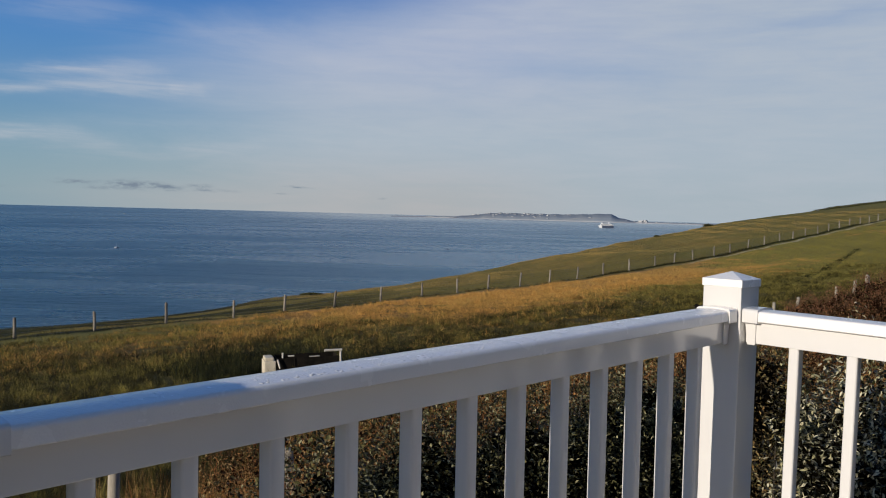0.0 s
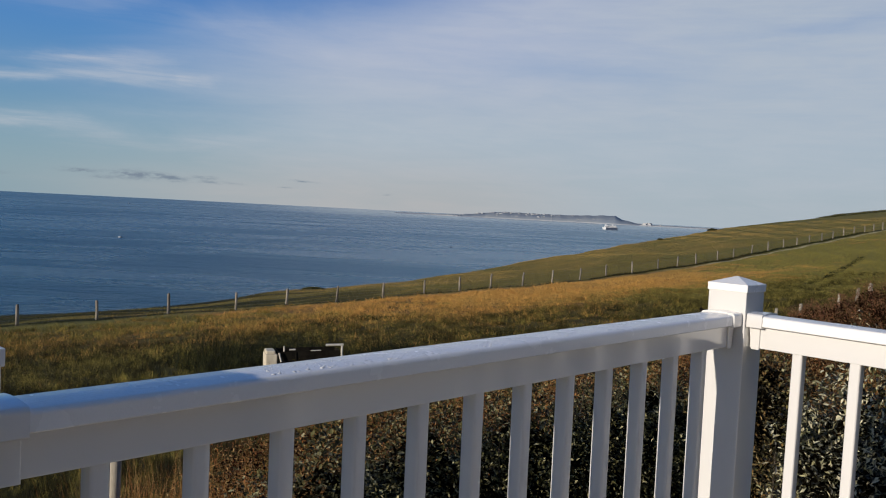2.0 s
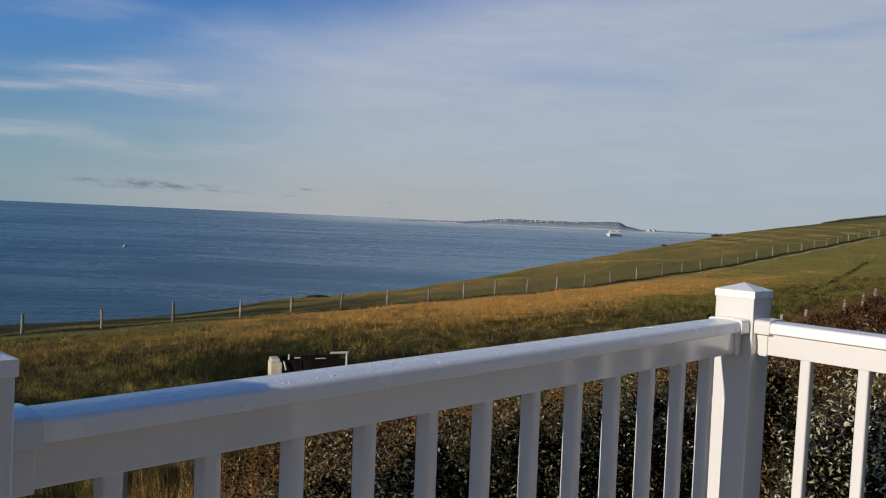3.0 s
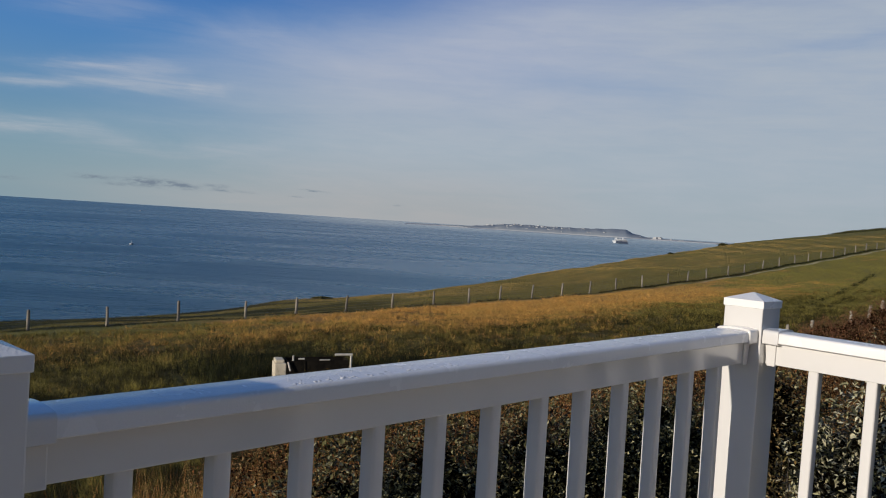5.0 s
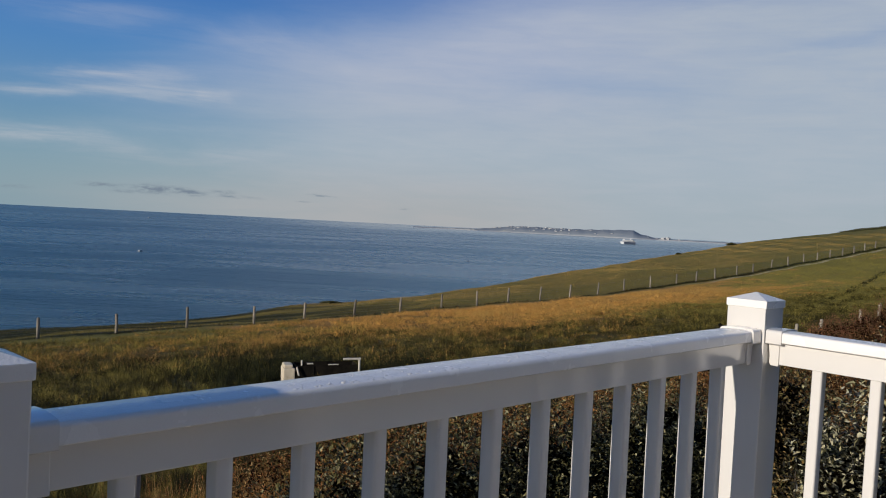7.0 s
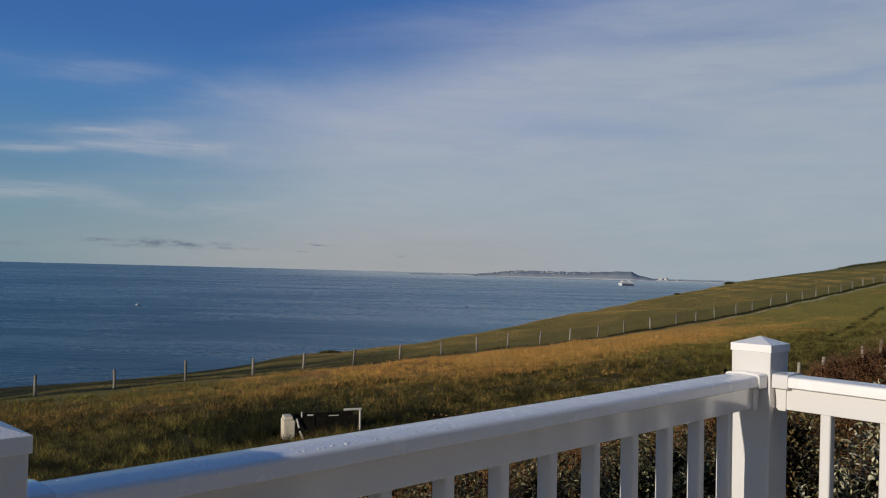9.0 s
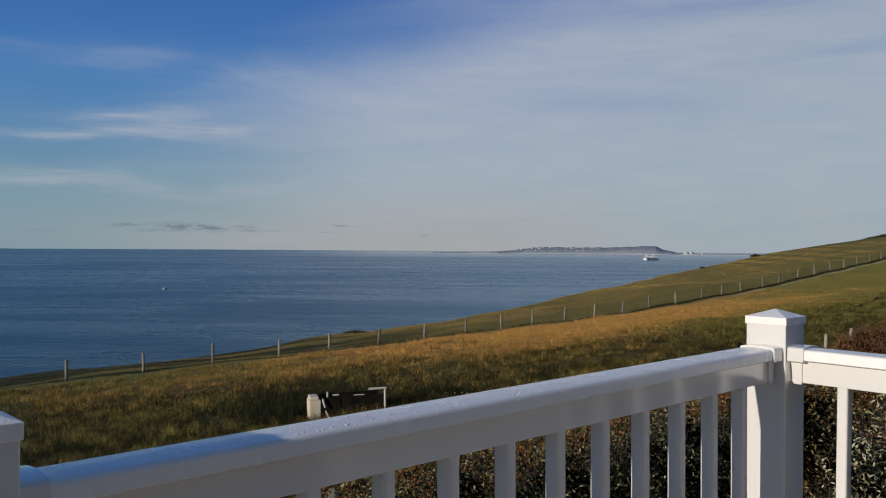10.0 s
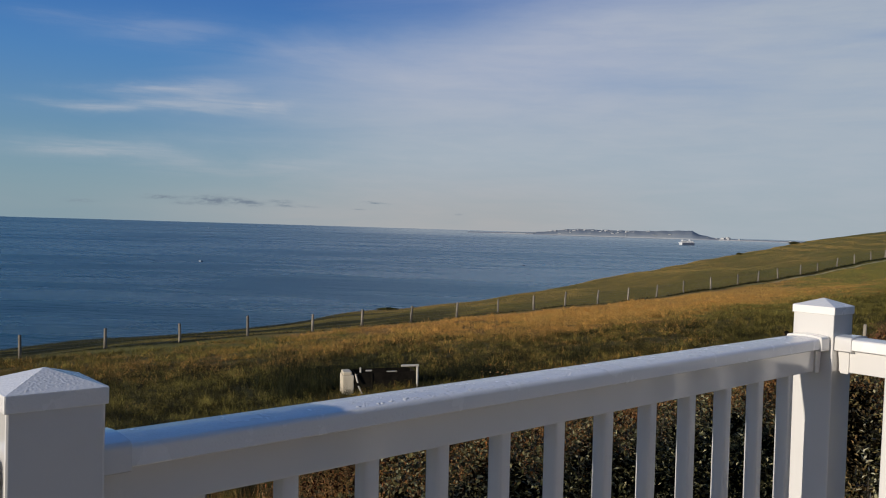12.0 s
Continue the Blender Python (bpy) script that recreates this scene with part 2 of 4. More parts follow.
def turf(n, b):
    """Rough pasture: golden and green patches, shaded brown thatch, a trodden way inside the wire."""
    at = n.place()
    axes = n.add("ShaderNodeSeparateXYZ")
    n.put(at, axes.inputs[0])
    x, y = axes.outputs[0], axes.outputs[1]
    where, mid = patches(n, at)
    fine, tuft = n.noise(at, 7.0, 6, 0.7), n.noise(at, 1.7, 5, 0.65)
    gold = n.mix(fine, (0.20, 0.105, 0.028), (0.46, 0.25, 0.07))
    green = n.mix(fine, (0.085, 0.080, 0.018), (0.24, 0.20, 0.045))
    tone = n.mix(n.ramp(where, 0.40, 0.58), gold, green)
    # brown thatch, darkened for the shade under the uncut grass of the near field
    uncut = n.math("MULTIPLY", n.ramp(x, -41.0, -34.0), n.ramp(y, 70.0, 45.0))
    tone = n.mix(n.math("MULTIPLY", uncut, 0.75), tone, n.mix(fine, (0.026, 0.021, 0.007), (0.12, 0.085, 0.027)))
    # outside the wire the grass is short and green
    wob = n.math("ADD", x, n.math("MULTIPLY", n.math("SUBTRACT", mid, 0.5), 2.6))
    short = n.mix(n.ramp(tuft, 0.35, 0.7), green, (0.22, 0.18, 0.045))
    tone = n.mix(n.math("MULTIPLY", n.ramp(wob, -43.6, -45.2), 0.8), tone, short)
    tone = n.mix(n.math("MULTIPLY", dark_streaks(n, y), n.ramp(wob, -45.0, -46.0)), tone, (0.018, 0.021, 0.007))
    way = n.math("MULTIPLY", n.math("MULTIPLY", n.ramp(wob, -44.4, -44.25), n.ramp(wob, -43.6, -43.8)), n.ramp(y, 70.0, 92.0, 0.03, 0.7))
    tone = n.mix(way, tone, n.mix(fine, (0.44, 0.37, 0.21), (0.60, 0.51, 0.31)))
    # near-black band along the fence line, stronger at large y
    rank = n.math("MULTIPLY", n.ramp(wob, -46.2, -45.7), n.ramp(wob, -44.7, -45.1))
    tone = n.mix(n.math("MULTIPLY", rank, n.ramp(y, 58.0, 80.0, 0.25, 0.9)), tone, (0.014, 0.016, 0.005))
    rut = n.math("ABSOLUTE", n.math("ADD", n.math("ADD", x, 21.0), n.math("MULTIPLY", n.math("SUBTRACT", y, 52.0), 0.25)))
    rut = n.math("MULTIPLY", n.ramp(rut, 0.7, 0.3), n.math("MULTIPLY", n.ramp(y, 50.0, 56.0), n.ramp(y, 94.0, 88.0)))
    tone = n.mix(n.math("MULTIPLY", rut, 0.6), tone, (0.05, 0.048, 0.014))
    n.put(tone, b.inputs["Base Color"])
    b.inputs["Roughness"].default_value = 0.95
    b.inputs["Specular IOR Level"].default_value = 0.15
    bump(n, b, n.math("ADD", n.math("ADD", mid, n.math("MULTIPLY", tuft, 0.5)), n.math("MULTIPLY", fine, 0.25)), 1.0, 0.3)


def blades(low_gold, high_gold, low_green, high_green, spread=0.36, dark=0.95):
    def build(n, b):
        where, mid = patches(n, n.place())
        one = n.add("ShaderNodeNewGeometry").outputs["Random Per Island"]
        hue = n.math("FRACT", n.math("MULTIPLY", one, 37.0))
        vivid = n.math("ADD", n.math("MULTIPLY", one, 0.45), n.ramp(n.noise(n.place(), 4.2, 4, 0.6), 0.38, 0.62, 0.0, 0.55))
        gold, green = n.mix(vivid, low_gold, high_gold), n.mix(vivid, low_green, high_green)
        tone = n.mix(n.ramp(n.math("ADD", where, n.math("MULTIPLY", n.math("SUBTRACT", hue, 0.5), spread)), 0.38, 0.60), gold, green)
        # dark clumps put the shadowed gaps between tufts into the colour
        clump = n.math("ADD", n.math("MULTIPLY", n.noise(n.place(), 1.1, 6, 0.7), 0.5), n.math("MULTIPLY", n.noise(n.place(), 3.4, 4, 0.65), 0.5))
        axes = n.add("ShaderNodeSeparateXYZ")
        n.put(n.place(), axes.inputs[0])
        gap_weight = n.math("ADD", n.ramp(axes.outputs[0], -34.0, -20.0, dark * 0.45, dark), n.ramp(axes.outputs[1], 24.0, 8.0, 0.0, 0.3), clamp=True)
        gap_shade = n.math("MULTIPLY", n.ramp(clump, 0.59, 0.48), gap_weight)
        tone = n.mix(gap_shade, tone, tuple(v * 0.45 for v in low_green))
        n.put(tone, b.inputs["Base Color"])
        b.inputs["Roughness"].default_value = 0.7
        b.inputs["Specular IOR Level"].default_value = 0.12
        # light shines through the thin blades
        thin, both = n.add("ShaderNodeBsdfTranslucent"), n.add("ShaderNodeMixShader")
        n.put(tone, thin.inputs["Color"])
        both.inputs[0].default_value = 0.12
        n.put(b.outputs[0], both.inputs[1])
        n.put(thin.outputs[0], both.inputs[2])
        return both.outputs[0]
    return build


def short_turf(n, b):
    """Grazed cliff-top grass, with dark streaks along the edge."""
    at = n.place()
    axes = n.add("ShaderNodeSeparateXYZ")
    n.put(at, axes.inputs[0])
    one = n.add("ShaderNodeNewGeometry").outputs["Random Per Island"]
    broad = n.noise(n.place((1.0, 0.35, 0.0)), 0.22, 6, 0.7)
    green, gold = n.mix(one, (0.078, 0.069, 0.020), (0.158, 0.132, 0.035)), n.mix(one, (0.25, 0.165, 0.050), (0.40, 0.255, 0.076))
    ripe = n.math("ADD", broad, n.math("MULTIPLY", n.ramp(axes.outputs[0], -48.0, -56.0, -0.08, 0.12), n.ramp(axes.outputs[1], 26.0, 44.0)))
    tone = n.mix(n.ramp(ripe, 0.48, 0.70), green, gold)
    tone = n.mix(n.ramp(n.noise(n.place((1.0, 0.4, 0.0)), 0.7, 6, 0.7), 0.49, 0.62, 0.0, 0.72), tone, (0.05, 0.048, 0.014))
    dark = dark_streaks(n, axes.outputs[1])
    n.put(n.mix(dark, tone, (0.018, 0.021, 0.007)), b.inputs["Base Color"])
    b.inputs["Roughness"].default_value = 0.75
    b.inputs["Specular IOR Level"].default_value = 0.2


def leafy(tones, rough=0.35, island=True, gloss=0.3):
    def build(n, b):
        one = n.add("ShaderNodeNewGeometry").outputs["Random Per Island"] if island else n.add("ShaderNodeObjectInfo").outputs["Random"]
        node = n.add("ShaderNodeValToRGB")
        n.put(one, node.inputs[0])
        node.color_ramp.interpolation = "CONSTANT"
        while len(node.color_ramp.elements) < len(tones):
            node.color_ramp.elements.new(0.5)
        for i, tone in enumerate(tones):
            node.color_ramp.elements[i].position = i / len(tones)
            node.color_ramp.elements[i].color = (*tone, 1)
        at = n.place()
        n.put(n.mix(n.ramp(n.noise(at, 60.0, 3), 0.3, 0.8, 0.0, 0.25), node.outputs[0], (0.05, 0.035, 0.012)), b.inputs["Base Color"])
        b.inputs["Roughness"].default_value = rough
        b.inputs["Specular IOR Level"].default_value = gloss
    return build


def shore_land(n, b):
    """Fields and scrub with distance haze put into their colour; a pale beach below."""
    at = n.place()
    axes = n.add("ShaderNodeSeparateXYZ")
    n.put(at, axes.inputs[0])
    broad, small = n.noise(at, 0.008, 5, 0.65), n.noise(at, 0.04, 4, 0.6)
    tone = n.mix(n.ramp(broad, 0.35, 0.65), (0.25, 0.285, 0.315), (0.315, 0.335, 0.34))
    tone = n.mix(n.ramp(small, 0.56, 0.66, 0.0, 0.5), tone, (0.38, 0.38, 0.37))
    beach = n.ramp(axes.outputs[2], -19.0, -22.0)
    n.put(n.mix(n.math("MULTIPLY", beach, 0.55), tone, (0.52, 0.51, 0.49)), b.inputs["Base Color"])
    b.inputs["Roughness"].default_value, b.inputs["Specular IOR Level"].default_value = 1.0, 0.0


M_PVC = material("white_pvc", pvc)
M_DEWY = material("dewy_pvc", dewy)
M_SEA = material("sea_water", sea_water)
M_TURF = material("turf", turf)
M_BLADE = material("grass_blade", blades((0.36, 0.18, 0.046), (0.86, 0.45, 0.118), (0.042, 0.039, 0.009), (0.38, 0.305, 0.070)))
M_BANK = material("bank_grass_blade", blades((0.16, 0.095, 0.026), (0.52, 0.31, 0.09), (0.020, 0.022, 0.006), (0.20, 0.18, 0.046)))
M_HILL = material("hill_grass_blade", blades((0.36, 0.205, 0.054), (0.62, 0.36, 0.098), (0.165, 0.148, 0.035), (0.34, 0.285, 0.066), 0.16, 0.7))
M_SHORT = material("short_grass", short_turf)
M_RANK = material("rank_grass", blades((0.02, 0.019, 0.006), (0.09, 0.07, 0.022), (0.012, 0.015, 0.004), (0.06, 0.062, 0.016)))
M_WOOD = material("weathered_wood", plain((0.10, 0.085, 0.065), (0.42, 0.365, 0.285), 6.0, 0.85, (1, 1, 0.25), 0.5, 0.004, random_part=0.5))
M_STAKE = material("bleached_wood", plain((0.22, 0.19, 0.145), (0.44, 0.385, 0.30), 7.0, 0.85, (1, 1, 0.2), 0.4, 0.003))
M_WIRE = material("wire", plain((0.10, 0.10, 0.10), (0.2, 0.2, 0.2), 9.0, 0.6))
M_DECK = material("deck_board", plain((0.50, 0.43, 0.33), (0.60, 0.52, 0.41), 3.0, 0.7, (1, 0.1, 1)))
M_UNSEEN_WALL = material("unseen_wall", plain((0.32, 0.29, 0.24), (0.40, 0.36, 0.30), 2.0, 0.7))
M_CONCRETE = material("concrete", plain((0.50, 0.43, 0.31), (0.62, 0.54, 0.40), 7.0, 0.9))
M_TANK = material("black_tank", plain((0.005, 0.0048, 0.004), (0.018, 0.015, 0.011), 5.0, 0.8, gloss=0.04))
M_PIPE = material("white_pipe", plain((0.44, 0.40, 0.33), (0.62, 0.57, 0.48), 12.0, 0.5))
M_BARK = material("bark", plain((0.05, 0.038, 0.026), (0.16, 0.12, 0.08), 20.0, 0.9))
# near-black tones stand in for shaded leaves, the hedge's pale ones for glints
M_HEDGE = material("glossy_leaf", leafy(((0.006, 0.007, 0.003), (0.030, 0.030, 0.011), (0.007, 0.009, 0.004), (0.095, 0.090, 0.034), (0.009, 0.010, 0.004), (0.38, 0.345, 0.185), (0.020, 0.021, 0.009), (0.17, 0.15, 0.064)), 0.45, gloss=0.10))
M_GREY = material("greyish_leaf", leafy(((0.020, 0.020, 0.009), (0.55, 0.50, 0.32), (0.012, 0.012, 0.006), (0.40, 0.365, 0.19), (0.009, 0.009, 0.005), (0.60, 0.54, 0.35), (0.06, 0.058, 0.026), (0.012, 0.012, 0.006)), 0.45))
M_RUSSET = material("russet_leaf", leafy(((0.16, 0.060, 0.020), (0.04, 0.020, 0.009), (0.27, 0.10, 0.030), (0.09, 0.045, 0.017), (0.46, 0.24, 0.085), (0.34, 0.13, 0.038), (0.06, 0.048, 0.020), (0.52, 0.36, 0.16)), 0.7, gloss=0.1))
M_BROWN = material("brown_leaf", leafy(((0.05, 0.034, 0.013), (0.20, 0.12, 0.042), (0.020, 0.016, 0.008), (0.34, 0.24, 0.10), (0.018, 0.015, 0.007), (0.15, 0.12, 0.045)), 0.5, gloss=0.15))
M_HEDGE1 = material("glossy_single_leaf", leafy(((0.03, 0.034, 0.012), (0.09, 0.09, 0.034), (0.32, 0.30, 0.16), (0.05, 0.05, 0.018)), 0.34, False, 0.25))
M_GREY1 = material("greyish_single_leaf", leafy(((0.56, 0.50, 0.32), (0.32, 0.30, 0.17), (0.48, 0.43, 0.26)), 0.45, False))
M_THICKET = material("thicket_leaf", leafy(((0.15, 0.062, 0.032), (0.21, 0.088, 0.044), (0.09, 0.048, 0.024), (0.27, 0.125, 0.058), (0.10, 0.075, 0.028)), 0.7, gloss=0.15))
# near-black and dark brown, standing for the shade inside the bushes
M_INNER_SHADE = material("inner_shade", plain((0.003, 0.003, 0.002), (0.012, 0.009, 0.005), 30.0, 1.0, relief=1.0, depth=0.03, gloss=0.0))
M_INNER = material("brown_inner_shade", plain((0.007, 0.004, 0.003), (0.03, 0.016, 0.008), 30.0, 1.0, gloss=0.0))
M_GORSE = material("gorse_leaf", leafy(((0.05, 0.052, 0.016), (0.08, 0.075, 0.024), (0.035, 0.036, 0.013)), 0.7, gloss=0.1))
M_STRAW = material("dry_stalk", leafy(((0.07, 0.034, 0.013), (0.42, 0.22, 0.075), (0.22, 0.085, 0.026), (0.10, 0.05, 0.018), (0.50, 0.32, 0.13), (0.32, 0.13, 0.038)), 0.7, gloss=0.1))
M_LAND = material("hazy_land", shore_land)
M_PALE = material("pale_building", plain((0.34, 0.34, 0.335), (0.46, 0.455, 0.44), 0.2, 0.9, gloss=0.0))
M_HULL = material("ship_paint", plain((0.46, 0.47, 0.49), (0.58, 0.58, 0.58), 0.3, 0.5))
M_BOAT = material("boat_paint", plain((0.76, 0.76, 0.75), (0.84, 0.84, 0.83), 0.6, 0.35))
M_GLASSY = material("dark_window", plain((0.05, 0.06, 0.08), (0.10, 0.11, 0.13), 1.0, 0.3))
M_NAVY = material("dark_hull", plain((0.025, 0.035, 0.06), (0.04, 0.055, 0.09), 0.5, 0.6, gloss=0.2))


def drop(n, b):
    """A clear bead over white plastic."""
    b.inputs["Base Color"].default_value = (0.60, 0.59, 0.58, 1)
    b.inputs["Roughness"].default_value, b.inputs["IOR"].default_value = 0.45, 1.333


M_DROP = material("water_drop", drop)


# ---- building helpers ----
def mesh_of(bm, mat, smooth=False):
    me = bpy.data.meshes.new("mesh")
    bmesh.ops.recalc_face_normals(bm, faces=bm.faces)
    bm.to_mesh(me)
    bm.free()
    me.materials.append(mat)
    if smooth:
        me.shade_smooth()
    return me


def part(name, data, parent=None, label="", mat=None, at=None, smooth=False, kind=""):
    """Links a bmesh or mesh as one object, under a thing if parent is given."""
    ob = new(name, mesh_of(data, mat, smooth) if isinstance(data, bmesh.types.BMesh) else data)
    if parent:
        ob.parent = parent
    if at is not None:
        ob.matrix_local = at
    return tagged(ob, label=label, kind=kind)


def thing(name, label, category, at=None, group="", kind=""):
    ob = new(name)
    ob.empty_display_size = 0.1
    if at is not None:
        ob.matrix_world = at
    return tagged(ob, label, category, group, kind)


def box(bm, x0, x1, y0, y1, z0, z1, bevel=0.0):
    made = bmesh.ops.create_cube(bm, size=1.0)["verts"]
    for v in made:
        v.co = Vector((x0 + (v.co.x + 0.5) * (x1 - x0), y0 + (v.co.y + 0.5) * (y1 - y0), z0 + (v.co.z + 0.5) * (z1 - z0)))
    if bevel:
        edges = list({e for v in made for e in v.link_edges})
        bmesh.ops.bevel(bm, geom=edges, offset=bevel, segments=2, profile=0.6, affect="EDGES")
    return bm


def boxed(*args, bevel=0.0):
    return box(bmesh.new(), *args, bevel=bevel)


def tube(points, radii, sides=8):
    """A round stick through the points, with a radius at each."""
    bm, rings = bmesh.new(), []
    for i, (p, r) in enumerate(zip(points, radii)):
        p = Vector(p)
        ahead = (Vector(points[min(i + 1, len(points) - 1)]) - Vector(points[max(i - 1, 0)])).normalized()
        side = ahead.orthogonal().normalized()
        up = ahead.cross(side)
        rings.append([bm.verts.new(p + r * (math.cos(a) * side + math.sin(a) * up)) for a in (2 * math.pi * k / sides for k in range(sides))])
    for a, c in zip(rings, rings[1:]):
        for k in range(sides):
            bm.faces.new((a[k], a[(k + 1) % sides], c[(k + 1) % sides], c[k]))
    bm.faces.new(rings[0])
    bm.faces.new(rings[-1])
    return bm


def extruded(profile, y0, y1):
    """A profile in x and z drawn out along y."""
    bm = bmesh.new()
    ends = [[bm.verts.new((x, y, z)) for x, z in profile] for y in (y0, y1)]
    k = len(profile)
    for i in range(k):
        bm.faces.new((ends[0][i], ends[0][(i + 1) % k], ends[1][(i + 1) % k], ends[1][i]))
    bm.faces.new(ends[0])
    bm.faces.new(ends[1])
    return bm


def eased(bm, mat, angle=40):
    """A mesh shaded smooth but for its sharp edges."""
    me = mesh_of(bm, mat, True)
    me.set_sharp_from_angle(angle=radians(angle))
    return me


def wedge(x0, x1, y0, y1, z0, z1, cut, bevel):
    """A block whose foot is cut back on the side of the post."""
    bm = boxed(x0, x1, y0, y1, z0, z1)
    for v in bm.verts:
        if v.co.z < (z0 + z1) / 2 and ((cut > 0) == (v.co.y < (y0 + y1) / 2)):
            v.co.y += cut
    bmesh.ops.bevel(bm, geom=list(bm.edges), offset=bevel, segments=2, profile=0.6, affect="EDGES")
    return bm


def quick_mesh(verts, faces, mat, smooth=False):
    """A mesh from arrays; all faces have the same number of corners."""
    me = bpy.data.meshes.new("mesh")
    count, corners = faces.shape
    me.vertices.add(len(verts))
    me.vertices.foreach_set("co", np.ascontiguousarray(verts, dtype=np.float32).ravel())
    me.loops.add(count * corners)
    me.loops.foreach_set("vertex_index", np.ascontiguousarray(faces, dtype=np.int32).ravel())
    me.polygons.add(count)
    me.polygons.foreach_set("loop_start", np.arange(count, dtype=np.int32) * corners)
    me.polygons.foreach_set("use_smooth", np.full(count, smooth))
    me.update(calc_edges=True)
    me.materials.append(mat)
    return me


# ---- the lie of the land ----
rng = np.random.default_rng(7)
FENCE_X = -45.5


def soft(v):
    return np.logaddexp(0.0, v)


def cliff_x(y):
    """Where the turf breaks off to the sea."""
    return -47.7 - 0.24 * np.maximum(y, -60) + 0.25 * np.sin(y * 0.21 + 1.0) + 0.3 * np.sin(y * 0.57 + 1.0)


def ground(x, y):
    """Height of the turf over the deck's floor."""
    x, y = np.asarray(x, float), np.asarray(y, float)
    rise = 0.075 * 12 * soft((y - 74) / 12) - 0.025 * 20 * soft((y - 140) / 20) - 0.043 * 60 * soft((y - 420) / 60)
    at_fence = -7.4 + 0.0205 * np.clip(y, -80, 900) + rise
    here = -2.3 + 0.012 * np.clip(y, -80, 900) + rise
    t = np.clip(-x / -FENCE_X, -3, 1)
    z = here + (at_fence - here) * t
    d = np.maximum(FENCE_X - x, 0)
    z = z - 0.05 * d - 0.001 * np.minimum(d, 110) ** 2
    z = z + np.clip(d / 6, 0, 1) * (0.42 * np.exp(-((y - 88) / 8) ** 2) - 0.36 * np.exp(-((y - 28) / 7) ** 2) - 0.18 * np.exp(-((y - 55) / 6) ** 2) - 0.35 * np.exp(-((y - 150) / 22) ** 2))
    z = z + 0.07 * np.sin(x * 0.31 + 0.8) * np.sin(y * 0.23) + 0.04 * np.sin(x * 0.9 + y * 0.7)
    past = np.maximum(cliff_x(y) - x, 0)
    z = z - 1.1 * np.maximum(past - 1.0, 0) - 0.25 * np.minimum(past, 1.0)
    return EYE + np.maximum(z, -34.0)


def grid(xs, ys, heights, mat):
    gx, gy = np.meshgrid(xs, ys)
    verts = np.stack([gx.ravel(), gy.ravel(), heights(gx, gy).ravel()], 1)
    w = len(xs)
    i = (np.arange(len(ys) - 1)[:, None] * w + np.arange(w - 1)[None]).ravel()
    return quick_mesh(verts, np.stack([i, i + 1, i + w + 1, i + w], 1), mat, True)


xs = np.concatenate([np.linspace(-700, -170, 20), np.arange(-165, -40, 1.0), np.arange(-40, 12, 0.6), np.arange(12, 80, 4), np.geomspace(80, 4500, 20)])
ys = np.concatenate([-np.geomspace(4500, 70, 22), np.arange(-66, -2, 4), np.arange(-2, 130, 0.9), np.arange(130, 460, 4), np.geomspace(460, 4500, 22)])
tagged(new("ground", grid(xs, ys, ground, M_TURF)), "sloping coastal pasture of golden and green rough grass", "ground", kind="structure")

sea_z = EYE - 25.0
ang = np.linspace(radians(-60), radians(140), 161)
rad = np.geomspace(40, 4950, 70)
A, Rr = np.meshgrid(ang, rad)
sv = np.stack([(-np.sin(A) * Rr).ravel(), (np.cos(A) * Rr).ravel(), np.full(A.size, sea_z)], 1)
w = len(ang)
i = (np.arange(len(rad) - 1)[:, None] * w + np.arange(w - 1)[None]).ravel()
tagged(new("sea", quick_mesh(sv, np.stack([i, i + 1, i + w + 1, i + w], 1), M_SEA, True)), "calm blue sea with fine ripples and paler slicks", "sea", kind="structure")


# ---- the railing ----
POST_X, POST_Y, LEFT_Y = -1.098, 2.208, 0.237
EAVE = EYE - 0.1686
RAIL_TOP, LIP, RAIL_LOW = EYE - 0.2450, EYE - 0.2765, EYE - 0.3365
PITCH = 0.1442
FALL_Y, FALL_X = 0.0103, -0.0071       # the deck is a little out of level


def post_cap():
    bm = boxed(-0.0574, 0.0574, -0.0574, 0.0574, EAVE - 0.021, EAVE, bevel=0.0018)
    bmesh.ops.create_cone(bm, cap_ends=True, segments=4, radius1=0.0567 * math.sqrt(2), radius2=0.002, depth=0.0195,
                                 matrix=pose(0, 0, EAVE + 0.0092, 0, 0, 45))
    return bm


POST_MESH = mesh_of(boxed(-0.0545, 0.0545, -0.0545, 0.0545, 0.0, EAVE - 0.012, bevel=0.003), M_PVC)
CAP_MESH = mesh_of(post_cap(), M_DEWY)
SKIRT_MESH = mesh_of(boxed(-0.062, 0.062, -0.062, 0.062, 0.0, 0.03, bevel=0.006), M_PVC)


def baluster():
    """An upright with rounded corners."""
    bm = boxed(-0.017, 0.017, -0.0135, 0.0135, 0.10, RAIL_LOW + 0.004)
    edges = [e for e in bm.edges if abs(e.verts[0].co.z - e.verts[1].co.z) > 0.5]
    bmesh.ops.bevel(bm, geom=edges, offset=0.0050, segments=3, profile=0.5, affect="EDGES")
    return bm


BALUSTER_MESH = eased(baluster(), M_PVC, 35)


def railing_post(x, y, label):
    post = thing("railing_post", label, "post", pose(x, y, 0), "railing posts")
    part("shaft", POST_MESH, post)
    part("cap", CAP_MESH, post, "low pyramid post cap")
    part("skirt", SKIRT_MESH, post)
    return post


